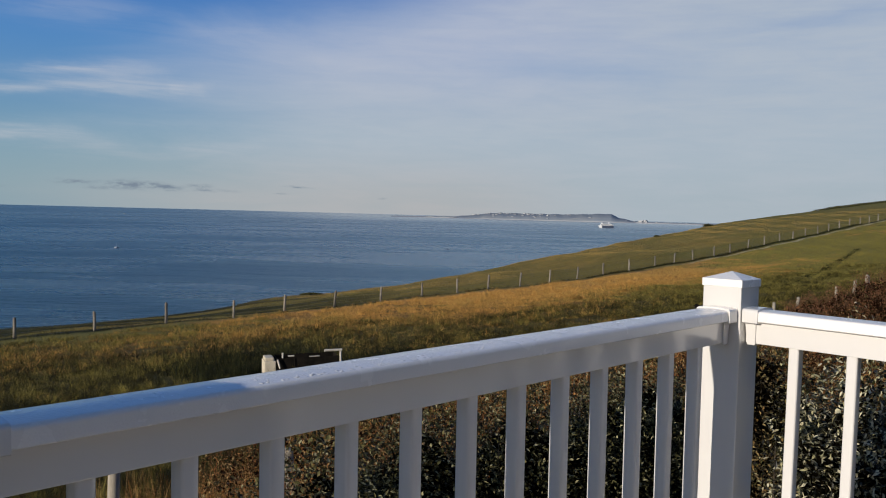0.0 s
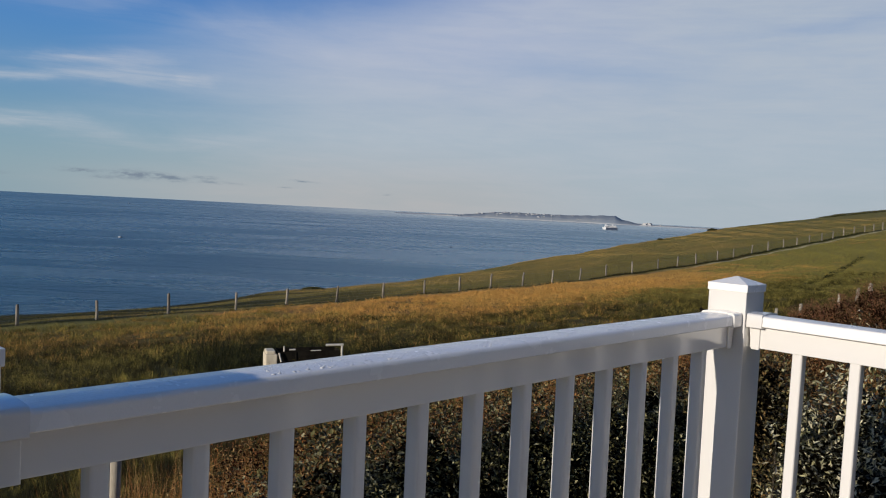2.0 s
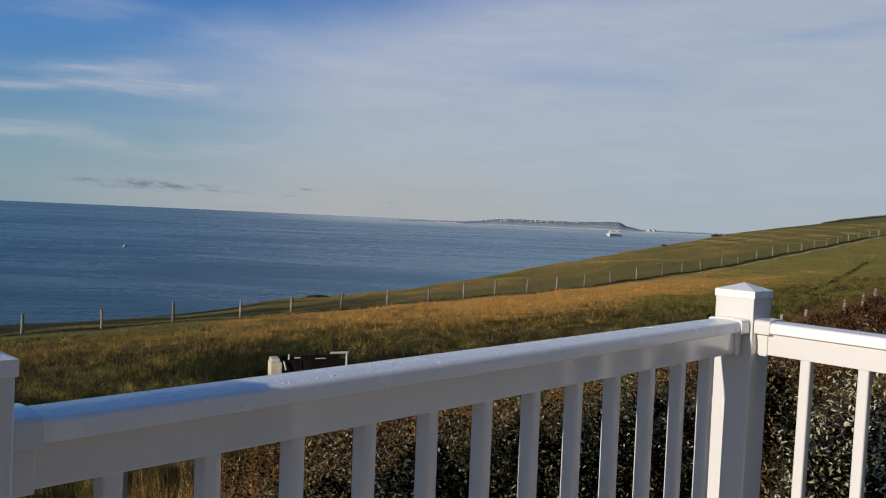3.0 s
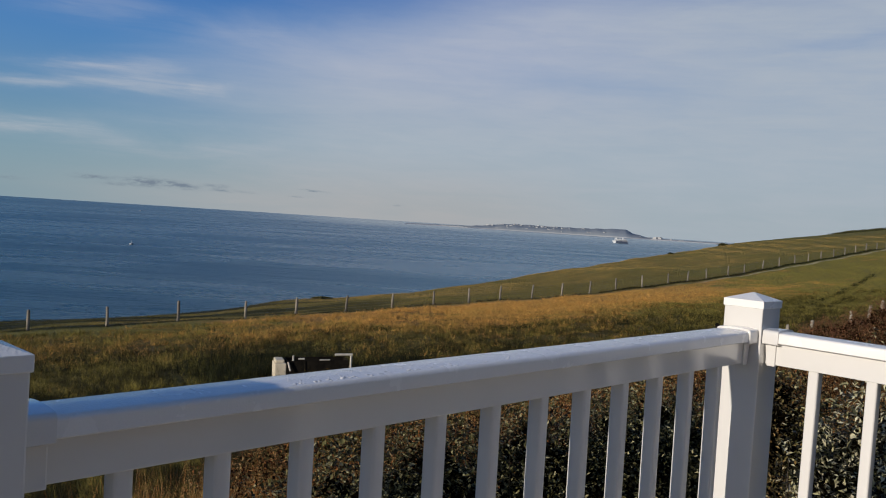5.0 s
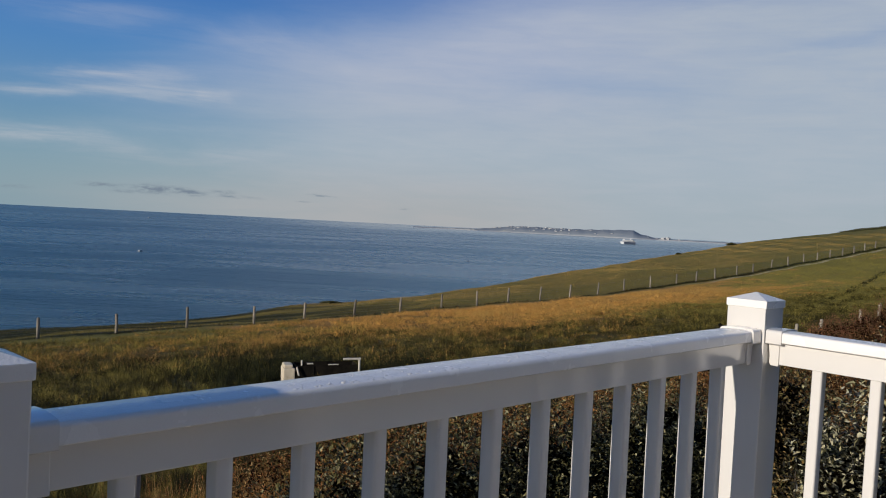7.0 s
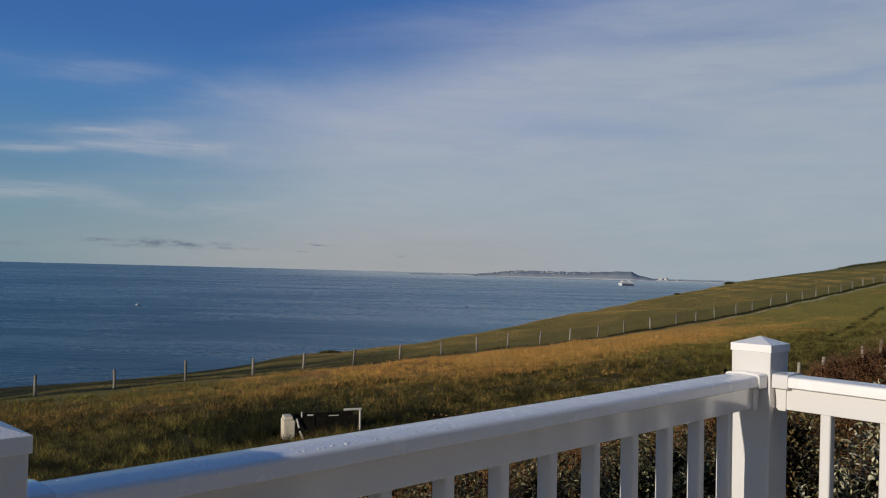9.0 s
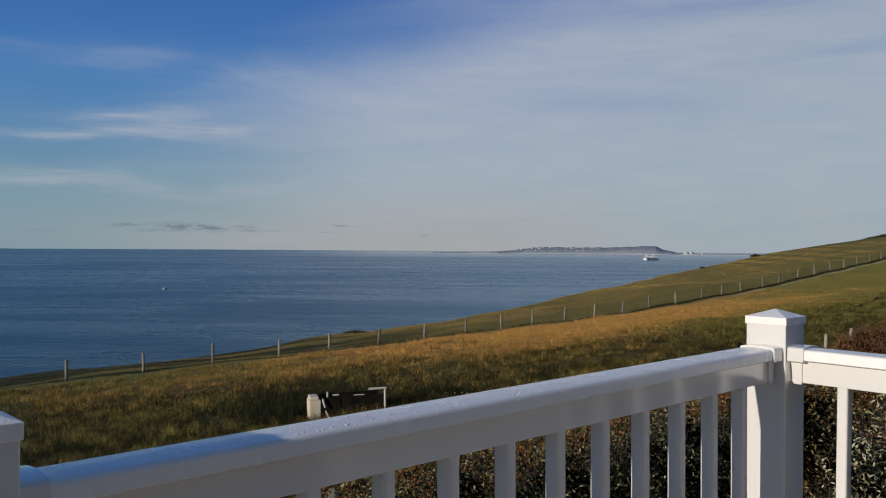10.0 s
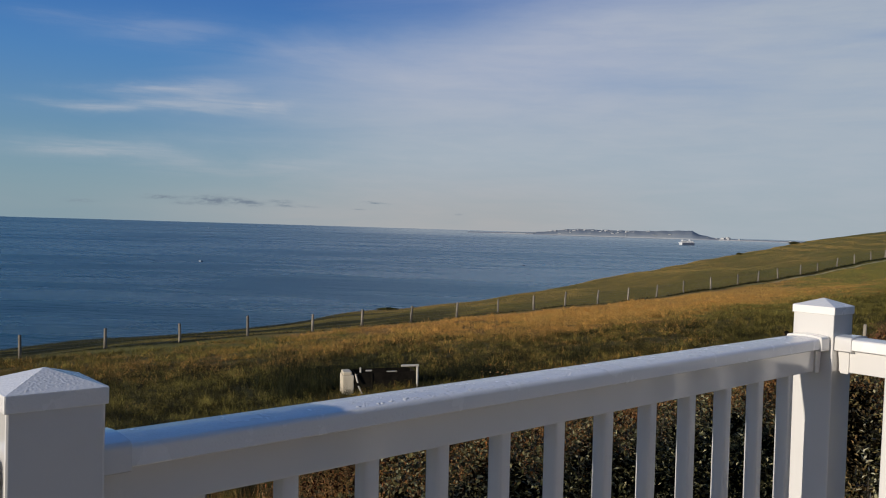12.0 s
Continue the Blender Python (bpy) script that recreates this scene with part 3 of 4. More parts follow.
def hand_profile(grow=0.0):
    """Crowned hand rail with rounded shoulders."""
    half, top = 0.0435 + grow, RAIL_TOP + grow
    arc = [(0.008 - 0.008 * math.cos(radians(a)), 0.0105 - 0.008 * math.sin(radians(a))) for a in range(0, 91, 15)]
    pts = [(-half + 0.002, LIP - grow), (-half, LIP - grow + 0.002)] + [(-half + x, top - z) for x, z in arc] + [(-half + 0.026, top - 0.0008), (0, top)]
    return pts + [(-x, z) for x, z in pts[-2::-1]]


def rail_panel(length, count, first, label, reach=0.040):
    """A panel of the railing from the middle of one post to that of the next, along +y."""
    panel = thing("railing", label, "railing", group="railing panels")
    a, c = 0.05, length - 0.05
    part("hand_rail", eased(extruded(hand_profile(), a, c), M_DEWY), panel)
    part("under_rail", boxed(-0.0225, 0.0225, a, c, RAIL_LOW, LIP - 0.0015, bevel=0.002), panel, mat=M_PVC)
    part("bottom_rail", boxed(-0.022, 0.022, a, c, 0.07, 0.115, bevel=0.003), panel, mat=M_PVC)
    for y0, y1 in ((a - 0.002, a + reach), (c - 0.040, c + 0.002)):
        part("rail_bracket", eased(extruded(hand_profile(0.0044), y0, y1), M_PVC), panel, "moulded white rail bracket")
        part("rail_socket", wedge(-0.028, 0.028, y0 + (0 if y0 < 0.5 else 0.012), y1 - (max(0.052 - reach, 0.002) if y0 < 0.5 else 0), RAIL_LOW - 0.004, LIP - 0.005, 0.008 if y0 < 0.5 else -0.008, 0.002), panel, "", M_PVC)
    for k in range(count):
        part("baluster", BALUSTER_MESH, panel, at=pose(0, first + k * PITCH, 0))
    return panel


def floor_at(x, y):
    return FALL_Y * (y - POST_Y) + FALL_X * (x - POST_X)


def post_at(x, y, label):
    railing_post(x, y, label).location.z = floor_at(x, y)


post_at(POST_X + 0.003, LEFT_Y + 0.002, "white plastic railing post with beaded dew on its cap")
post_at(POST_X, POST_Y, "white plastic corner post lit by low sun")
post_at(POST_X + 1.97, POST_Y, "white plastic railing post at the end of the short rail")
tip, bank = math.degrees(math.atan(FALL_Y)), math.degrees(math.atan(FALL_X))
long_rail = rail_panel(POST_Y - LEFT_Y, 12, 0.440 - LEFT_Y, "white plastic balustrade panel with a dewy hand rail", 0.054)
long_rail.matrix_world = pose(POST_X, LEFT_Y, floor_at(POST_X, LEFT_Y), tip)
short_rail = rail_panel(1.97, 12, 0.1765, "sunlit white plastic balustrade panel")
short_rail.matrix_world = pose(POST_X, POST_Y, 0, 0, 0, -90) @ pose(0, 0, 0, bank)
back_rail = rail_panel(1.97, 12, 0.1765, "white plastic balustrade panel")
back_rail.matrix_world = pose(POST_X, LEFT_Y - 1.97, floor_at(POST_X, LEFT_Y - 1.97), tip)

# a dark cap of a screw on the outer side of the corner bracket
part("screw_cap", tube([(-0.052, POST_Y - LEFT_Y - 0.072, RAIL_TOP - 0.006), (-0.060, POST_Y - LEFT_Y - 0.072, RAIL_TOP + 0.004)], (0.007, 0.005), 8), long_rail, "small dark screw cap", M_TANK)

# the deck, of boards
deck = thing("deck", "grey boarded deck behind a white railing", "deck", kind="structure")
BOARD = mesh_of(boxed(-0.07, 0.07, -2.6, 2.3, -0.060, -0.032, bevel=0.003), M_DECK)
for k in range(15):
    part("board", BOARD, deck, at=pose(-1.1 + 0.146 * k, 0, 0))
part("fascia", boxed(-1.205, -1.175, -2.6, 2.3, -0.23, -0.034, bevel=0.003), deck, mat=M_PVC)
for x in (-1.0, 0.0, 0.9):
    for y in (-2.3, 0.0, 2.1):
        foot = float(ground(x, y)) - 0.05
        part("pier", boxed(x - 0.05, x + 0.05, y - 0.05, y + 0.05, foot, -0.06), deck, mat=M_WOOD)


# a plain unseen wall behind the deck, added to hold sky light off the rails
tagged(new("wall_house", mesh_of(boxed(1.02, 5.0, -7.0, 1.9, -1.0, 2.7, bevel=0.01), M_UNSEEN_WALL)), "plain unseen wall, added behind the deck to block sky light", "wall", kind="structure")


# beads of dew on the hand rail and the near cap
def dew(name, spots, label):
    ball = bmesh.new()
    bmesh.ops.create_icosphere(ball, subdivisions=1, radius=1.0)
    base = np.array([v.co for v in ball.verts])
    tri = np.array([[v.index for v in f.verts] for f in ball.faces])
    ball.free()
    verts = (base[None] * spots[:, None, 3:6] + spots[:, None, :3]).reshape(-1, 3)
    faces = (tri[None] + (np.arange(len(spots)) * len(base))[:, None, None]).reshape(-1, 3)
    return tagged(new(name, quick_mesh(verts, faces, M_DROP, True)), label, "dew", kind="stuff")


def rail_drops(count):
    y = LEFT_Y + 0.44 + (POST_Y - 0.5 - LEFT_Y) * rng.random(count) ** 1.35
    inner = rng.random(count) < 0.24
    x = POST_X + np.where(inner, rng.normal(0.0300, 0.0026, count), rng.uniform(-0.038, 0.030, count))
    off = np.clip(np.abs(x - POST_X), 0, 0.040)
    z = RAIL_TOP + FALL_Y * (y - POST_Y) - np.interp(off, [0.0, 0.0175, 0.0325, 0.040], [0, 0.0008, 0.0025, 0.0060])
    r = np.where(inner, rng.uniform(0.0014, 0.0036, count), rng.uniform(0.0006, 0.0019, count))
    return np.stack([x, y, z, r, r * rng.uniform(1.0, 2.2, count), r * 0.21], 1)


def cap_drops(count):
    """Beads on the near post's cap."""
    u = rng.uniform(0.006, 0.052, count)
    v = rng.uniform(-0.9, 0.9, count) * u
    z = EAVE + FALL_Y * (LEFT_Y - POST_Y) + 0.019 * (1 - np.maximum(np.abs(u), np.abs(v)) / 0.0555)
    r = rng.uniform(0.0008, 0.0032, count)
    return np.stack([POST_X + u, LEFT_Y + v, z, r, r * 1.5, r * 0.34], 1)


dew("dew", rail_drops(900), "beads of dew along the white hand rail")
dew("dew", cap_drops(46), "beads of dew on the white post cap")

# ---- the fence along the cliff ----
fence = thing("field_fence", "weathered post and wire fence along the cliff path", "fence")


def fence_post_mesh(seed):
    r = random.Random(seed)
    pts = [(0, 0, -0.3), (r.uniform(-.01, .01), r.uniform(-.01, .01), 0.5), (r.uniform(-.02, .02), r.uniform(-.02, .02), 1.06), (0, 0, 1.1)]
    return mesh_of(tube(pts, (0.084, 0.082, 0.078, 0.058), 8), M_WOOD, True)


POSTS = [fence_post_mesh(k) for k in range(4)]
spots = []
post_ys = [15.6, 19.7, 23.8, 28.3, 32.0, 36.0, 40.1, 44.2, 48.0, 51.6, 55.6, 59.6, 63.7, 67.9, 72.3, 77.1, 81.0, 85.0, 89.6, 93.6, 98.1, 102.5, 106.9, 111.0, 115.0, 119.2, 122.9]
post_ys = [15.6 - 4.13 * k for k in (4, 3, 2, 1)] + post_ys + [122.9 + 4.13 * k for k in range(1, 12)]
for k, y in enumerate(post_ys):
    x = FENCE_X + rng.uniform(-0.08, 0.08)
    z = float(ground(x, y))
    spots.append((x, y, z))
    tall = rng.uniform(0.94, 1.08)
    part("fence_post", POSTS[k % 4], fence, at=pose(x, y, z, rng.uniform(-3, 3), rng.uniform(-3, 3), rng.uniform(0, 360)) @ Matrix.Diagonal((1, 1, tall, 1)))
for h in (0.12, 0.3, 0.48, 0.66, 0.84, 1.0):
    part("wire", tube([(x + 0.06, y, z + h) for x, y, z in spots], [0.0035] * len(spots), 4), fence, mat=M_WIRE)


# ---- grass ----
def grass_mesh(x, y, height, width, lean, mat):
    """One slender pointed blade at each place."""
    n = len(x)
    z = ground(x, y) - 0.02
    turn = rng.normal(0, 0.65, n)                      # faces biased towards the sun, to brighten the grass
    side = np.stack([np.cos(turn), np.sin(turn), np.zeros(n)], 1) * width[:, None] * 0.5
    root = np.stack([x, y, z], 1)
    tip = root + np.stack([rng.normal(0, 1, n) * lean, rng.normal(0, 1, n) * lean, height], 1)
    verts = np.stack([root - side, root + side, tip], 1).reshape(-1, 3)
    return quick_mesh(verts, np.arange(3 * n).reshape(-1, 3), mat)


def sown(count, d0, d1, az0, az1):
    """Places spread over a fan of the field, denser near by."""
    d = d0 * (d1 / d0) ** rng.random(count)
    a = np.radians(rng.uniform(az0, az1, count))
    return -np.sin(a) * d, np.cos(a) * d


def patchy(x, y):
    return 0.5 + 0.25 * np.sin(x * 0.7 + 1.3 * np.sin(y * 0.45)) + 0.25 * np.sin(y * 0.9 - x * 0.35 + 2.0 * np.sin(x * 0.21))


def tufted(x, y, spread, each):
    """Several blades round each place."""
    x, y = np.repeat(x, each), np.repeat(y, each)
    return x + rng.normal(0, 1, len(x)) * spread, y + rng.normal(0, 1, len(x)) * spread


x, y = sown(88000, 5.5, 75.0, 5, 90)
keep = (x > FENCE_X + np.interp(y, [40, 60], [2.6, 2.0])) & ((x < -6.6) | (y > 11.5)) & (rng.random(len(x)) < 0.5 + 0.5 * patchy(x, y))
keep &= (np.hypot(x + 17.6, y - 10.9) > 1.7) | (rng.random(len(x)) < 0.2)
x, y = x[keep], y[keep]
grown = np.repeat(rng.uniform(0.4, 1.5, len(x)), 16)
x, y = tufted(x, y, 0.09, 16)
d = np.hypot(x, y)
tall = (0.04 + 0.24 * rng.random(len(x)) ** 2.0) * (0.5 + 0.7 * patchy(x, y)) * grown * np.interp(d, [8, 20], [0.62, 1.0])
tagged(new("meadow_grass", grass_mesh(x, y, tall, 0.0042 + 0.00038 * d, 0.21, M_BLADE)), "long dry golden and green meadow grass", "grass", kind="stuff")
# tussocks that stand above the rest and throw long shadows
x, y = sown(3600, 8.5, 64.0, 10, 86)
keep = (x > FENCE_X + 2.8) & ((x < -7.2) | (y > 11.5)) & (np.hypot(x + 16.2, y - 11.8) > 1.6)
x, y = x[keep], y[keep]
big = np.repeat(rng.uniform(0.55, 1.3, len(x)), 64)
x, y = tufted(x, y, 0.15, 64)
d = np.hypot(x, y)
tagged(new("tussock_grass", grass_mesh(x, y, (0.10 + 0.24 * rng.random(len(x)) ** 1.4) * big, 0.0045 + 0.00042 * d, 0.13, M_BLADE)), "coarse tussocks of golden and green grass", "grass", kind="stuff")
x, y = sown(800000, 46.0, 200.0, 15, 80)
keep = (x < FENCE_X - 0.4) & (x > cliff_x(y) - 0.5)
x, y = x[keep], y[keep]
d = np.hypot(x, y)
tagged(new("cliff_grass", grass_mesh(x, y, rng.uniform(0.03, 0.10, len(x)), 0.0005 * d, 0.05, M_SHORT)), "short green cliff-top grass", "grass", kind="stuff")
x, y = sown(620000, 46.0, 200.0, 5, 45)
keep = x > FENCE_X + np.interp(y, [40, 60], [2.6, 2.0])
x, y = x[keep], y[keep]
d = np.hypot(x, y)
tagged(new("hill_grass", grass_mesh(x, y, rng.uniform(0.03, 0.11, len(x)), 0.00055 * d, 0.09, M_HILL)), "rough golden grass on the rising field", "grass", kind="stuff")

x, y = tufted(rng.uniform(-7.0, -2.2, 4300), rng.uniform(-1.0, 4.6, 4300), 0.09, 16)
tagged(new("bank_grass", grass_mesh(x, y, 0.06 + 0.40 * rng.random(len(x)) ** 1.6, np.full(len(x), 0.0048), 0.16, M_BANK)), "long tangled grass on the bank below the deck", "grass", kind="stuff")

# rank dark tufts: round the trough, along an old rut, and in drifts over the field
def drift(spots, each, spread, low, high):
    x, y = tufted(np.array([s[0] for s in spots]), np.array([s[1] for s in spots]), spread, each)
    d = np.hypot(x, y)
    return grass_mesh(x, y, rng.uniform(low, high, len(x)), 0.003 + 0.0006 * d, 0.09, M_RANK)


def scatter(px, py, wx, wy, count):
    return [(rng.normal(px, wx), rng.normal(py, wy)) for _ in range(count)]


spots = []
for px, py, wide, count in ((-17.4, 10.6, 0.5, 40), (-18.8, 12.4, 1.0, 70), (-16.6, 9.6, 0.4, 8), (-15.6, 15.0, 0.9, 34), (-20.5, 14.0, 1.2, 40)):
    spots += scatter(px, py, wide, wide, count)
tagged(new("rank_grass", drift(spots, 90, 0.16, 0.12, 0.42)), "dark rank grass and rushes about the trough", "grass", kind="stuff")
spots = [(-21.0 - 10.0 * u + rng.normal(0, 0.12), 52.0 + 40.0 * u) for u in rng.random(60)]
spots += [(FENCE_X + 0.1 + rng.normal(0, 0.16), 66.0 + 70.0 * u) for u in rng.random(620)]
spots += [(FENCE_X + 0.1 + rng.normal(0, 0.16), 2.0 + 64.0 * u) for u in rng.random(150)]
tagged(new("rank_grass", drift(spots, 14, 0.12, 0.06, 0.22)), "dark grass tufts under the fence and in an old rut", "grass", kind="stuff")
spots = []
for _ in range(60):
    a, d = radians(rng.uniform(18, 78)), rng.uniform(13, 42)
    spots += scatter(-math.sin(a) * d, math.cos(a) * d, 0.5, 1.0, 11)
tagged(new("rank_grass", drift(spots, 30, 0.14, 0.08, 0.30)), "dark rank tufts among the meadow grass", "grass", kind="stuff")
# ---- hedge, brambles and shrubs ----
def leaf_mesh(spots, size, mat, long=1.8, droop=0.3, facing=None):
    """A folded four-cornered leaf at each place, turned at random."""
    n = len(spots)
    turn, tilt = rng.uniform(0, 2 * math.pi, n), rng.normal(droop, 0.6, n)
    ahead = np.stack([np.cos(turn) * np.cos(tilt), np.sin(turn) * np.cos(tilt), -np.sin(tilt)], 1)
    side = np.stack([-np.sin(turn), np.cos(turn), rng.normal(0, 0.5, n)], 1)
    side /= np.linalg.norm(side, axis=1)[:, None]
    up = np.cross(ahead, side)
    s = (size * rng.uniform(0.6, 1.25, n))[:, None]
    root, tip = spots - ahead * s * long * 0.5, spots + ahead * s * long * 0.5
    a, c = spots + side * s * 0.5 + up * s * 0.16, spots - side * s * 0.5 + up * s * 0.16
    verts = np.stack([root, a, tip, c], 1).reshape(-1, 3)
    base = np.arange(n) * 4
    faces = np.concatenate([np.stack([base, base + 1, base + 2], 1), np.stack([base, base + 2, base + 3], 1)])
    return quick_mesh(verts, faces, mat)


def mound(count, centre, size, rough=0.25, shell=0.5):
    """Places in the outer part of a lumpy mound."""
    v = rng.normal(0, 1, (count, 3))
    v /= np.linalg.norm(v, axis=1)[:, None]
    lump = 1 + rough * (np.sin(v[:, 0] * 5 + 1) * np.sin(v[:, 1] * 6 + 2) + 0.6 * np.sin(v[:, 2] * 9 + v[:, 0] * 7))
    r = lump * (1 - shell * rng.random(count) ** 1.6)
    return np.array(centre) + v * r[:, None] * np.array(size)


def bush(name, label, category, lumps, leaves, size, mat, long=1.8, sticks=14, group="", stalk=M_BARK, single=0, deep=M_INNER_SHADE):
    """A shrub: stems from the ground into each lump, and leaves round it."""
    bx, by = lumps[0][0][0], lumps[0][0][1]
    base = Vector((bx, by, float(ground(bx, by))))
    ob = thing(name, label, category, Matrix.Translation(base), group)
    total = sum(l[1][0] * l[1][1] + l[1][0] * l[1][2] for l in lumps)
    pts = [mound(int(leaves * (l[1][0] * l[1][1] + l[1][0] * l[1][2]) / total), *l) for l in lumps]
    pts = np.concatenate(pts)
    pts = pts[pts[:, 2] > ground(pts[:, 0], pts[:, 1]) + 0.02]
    part("foliage", leaf_mesh(pts - np.array(base), size, mat, long), ob, kind="stuff")
    # inner leaves whose colour carries the shade in the heart of the bush
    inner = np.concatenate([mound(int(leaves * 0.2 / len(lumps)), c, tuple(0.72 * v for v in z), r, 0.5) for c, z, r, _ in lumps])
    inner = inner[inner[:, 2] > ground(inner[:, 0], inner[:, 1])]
    part("inner_foliage", leaf_mesh(inner - np.array(base), size * 2.9, deep, 1.5), ob, "dense inner foliage coloured as the dark within the bush", kind="stuff")
    for k in range(sticks):
        end = Vector(pts[int(rng.integers(len(pts)))]) - base
        foot = Vector((end.x * 0.75 + rng.normal(0, 0.08), end.y * 0.75 + rng.normal(0, 0.08), 0))
        foot.z = float(ground(foot.x + bx, foot.y + by)) - base.z - 0.05
        mid = foot.lerp(end, 0.55) + Vector((rng.normal(0, 0.06), rng.normal(0, 0.06), 0))
        part("stem", tube([foot, mid, end], (0.008, 0.005, 0.002), 5), ob, mat=stalk)
    for k in range(single):
        spot = Vector(pts[int(rng.integers(len(pts)))]) - base
        part("leaf", LEAVES[mat.name][k % 5], ob, at=Matrix.Translation(spot) @ pose(0, 0, 0, rng.uniform(-60, 60), rng.uniform(-60, 60), rng.uniform(0, 360)))
    return ob


def one_leaf(size, long):
    bm = bmesh.new()
    w, l = size * 0.5, size * long * 0.5
    row = [bm.verts.new(p) for p in ((-l, 0, 0), (-0.3 * l, w * 0.9, 0.16 * size), (0.4 * l, w * 0.8, 0.16 * size), (l, 0, -0.1 * size), (0.4 * l, -w * 0.8, 0.16 * size), (-0.3 * l, -w * 0.9, 0.16 * size), (0.05 * l, 0, 0.02 * size))]
    for a in range(6):
        bm.faces.new((row[a], row[(a + 1) % 6], row[6]))
    return bm


LEAVES = {m.name: [mesh_of(one_leaf(s * f, l), m2) for f in (0.8, 0.95, 1.1, 1.25, 1.4)] for m, m2, s, l in ((M_HEDGE, M_HEDGE1, 0.015, 1.8), (M_GREY, M_GREY1, 0.012, 2.5))}
G = lambda x, y: float(ground(x, y))
for k in range(8):
    cy = 2.2 + 0.64 * k
    cx = -2.85 - 0.08 * math.sin(k * 1.7)
    top = EYE - (1.02, 0.95, 0.93, 0.95, 0.92, 1.12, 1.35, 1.50)[k]
    low = G(cx, cy)
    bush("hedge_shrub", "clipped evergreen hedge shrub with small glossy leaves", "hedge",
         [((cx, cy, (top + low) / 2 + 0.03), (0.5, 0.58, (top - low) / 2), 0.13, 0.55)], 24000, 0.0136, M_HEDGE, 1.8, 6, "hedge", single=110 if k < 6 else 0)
for k, (cx, cy, top, wide) in enumerate(((-1.17, 3.5, -0.53, 0.32), (-0.72, 3.5, -0.52, 0.44), (-0.1, 3.6, -0.54, 0.5))):
    low = G(cx, cy)
    top += EYE
    bush("shrub", "grey-green leafy shrub beyond the short railing", "shrub",
         [((cx, cy, (top + low) / 2 + 0.06), (wide, 0.5, (top - low) / 2), 0.16, 0.5)], 14000, 0.0108, M_GREY, 2.5, 3, "shrubs", single=200)
for k, (cx, cy) in enumerate(((-2.15, 5.0), (-1.45, 4.75), (-0.7, 4.75), (0.1, 4.8))):
    low, top = G(cx, cy), EYE - 0.74 + 0.05 * math.sin(k * 2.0)
    bush("hedge_shrub", "dark unclipped hedge shrub behind the grey-green shrubs", "hedge",
         [((cx, cy, (top + low) / 2 + 0.03), (0.5, 0.45, (top - low) / 2), 0.15, 0.5)], 12000, 0.016, M_HEDGE, 1.8, 6, "hedge")
bush("shrub", "brown-leaved shrub with bare dark stems at the corner", "shrub",
     [((-1.72, 3.62, EYE - 0.80), (0.20, 0.26, 0.30), 0.2, 0.7), ((-1.68, 3.7, EYE - 1.8), (0.22, 0.34, 0.9), 0.1, 0.3)], 14000, 0.010, M_BROWN, 1.9, 12, "shrubs")
for k in range(22):
    row, k = k // 12, k % 12
    cx, cy = -4.3 - 1.3 * row - 0.3 * math.sin(k * 2.1), 3.75 + 0.74 * k
    low, top = G(cx, cy), EYE - 1.20 - 0.46 * row + 0.07 * math.sin(k * 1.3)
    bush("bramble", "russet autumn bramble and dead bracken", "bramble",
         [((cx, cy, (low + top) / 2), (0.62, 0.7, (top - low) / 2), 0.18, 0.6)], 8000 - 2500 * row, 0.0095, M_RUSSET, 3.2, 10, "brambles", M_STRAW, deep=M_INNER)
for az, d, wide, tall in ((22.3, 20.6, 0.5, 0.8), (21.2, 21.0, 0.65, 1.05), (19.7, 21.3, 0.75, 1.12), (18.2, 22.0, 0.85, 1.35), (16.6, 22.5, 1.0, 1.65), (13.8, 23.5, 1.2, 2.2), (10.5, 24.0, 1.4, 2.4), (19.6, 15.0, 0.7, 0.75), (17.2, 14.0, 0.8, 0.85), (14.0, 13.5, 0.9, 0.95), (10.5, 13.0, 0.9, 1.0)):
    cx, cy = -math.sin(radians(az)) * d, math.cos(radians(az)) * d
    low = G(cx, cy)
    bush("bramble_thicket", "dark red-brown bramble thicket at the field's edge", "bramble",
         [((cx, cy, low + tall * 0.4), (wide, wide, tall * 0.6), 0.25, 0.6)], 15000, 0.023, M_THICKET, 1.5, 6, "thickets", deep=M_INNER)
for az, x, wide, tall in ((53.2, -58.0, 0.9, 0.10), (27.3, -88.0, 1.4, 0.5), (30.5, -79.0, 0.5, 0.3)):
    y = -x / math.tan(radians(az))
    low = G(x, y)
    bush("gorse_bush", "low dark gorse bush on the cliff edge", "bush",
         [((x, y, low + tall * 0.3), (wide * 0.8, wide, tall * 0.7), 0.25, 0.6)], 3500, 0.06, M_GORSE, 1.4, 4, "gorse", deep=M_GORSE)

# low dark scrub along the skyline of the rising field
u = rng.random(9000)
x, y = -88.0 + rng.normal(0, 1.5, len(u)), 232.0 + 130.0 * u
high = (0.25 + 0.45 * patchy(x * 0.6, y * 0.4)) * rng.random(len(u))
tagged(new("scrub", leaf_mesh(np.stack([x, y, ground(x, y) + high], 1), 0.22, M_GORSE, 1.4)), "low dark scrub on the skyline of the field", "scrub", kind="stuff")

# dry stalks and dead grass standing among the brambles
x, y = tufted(rng.uniform(-6.4, -3.2, 7600), rng.uniform(2.5, 12.0, 7600), 0.10, 12)
tagged(new("dry_stalks", grass_mesh(x, y, 0.15 + 0.95 * rng.random(len(x)) ** 1.5, np.full(len(x), 0.0048), 0.2, M_STRAW)), "dry russet and straw-coloured stalks among the brambles", "grass", kind="stuff")

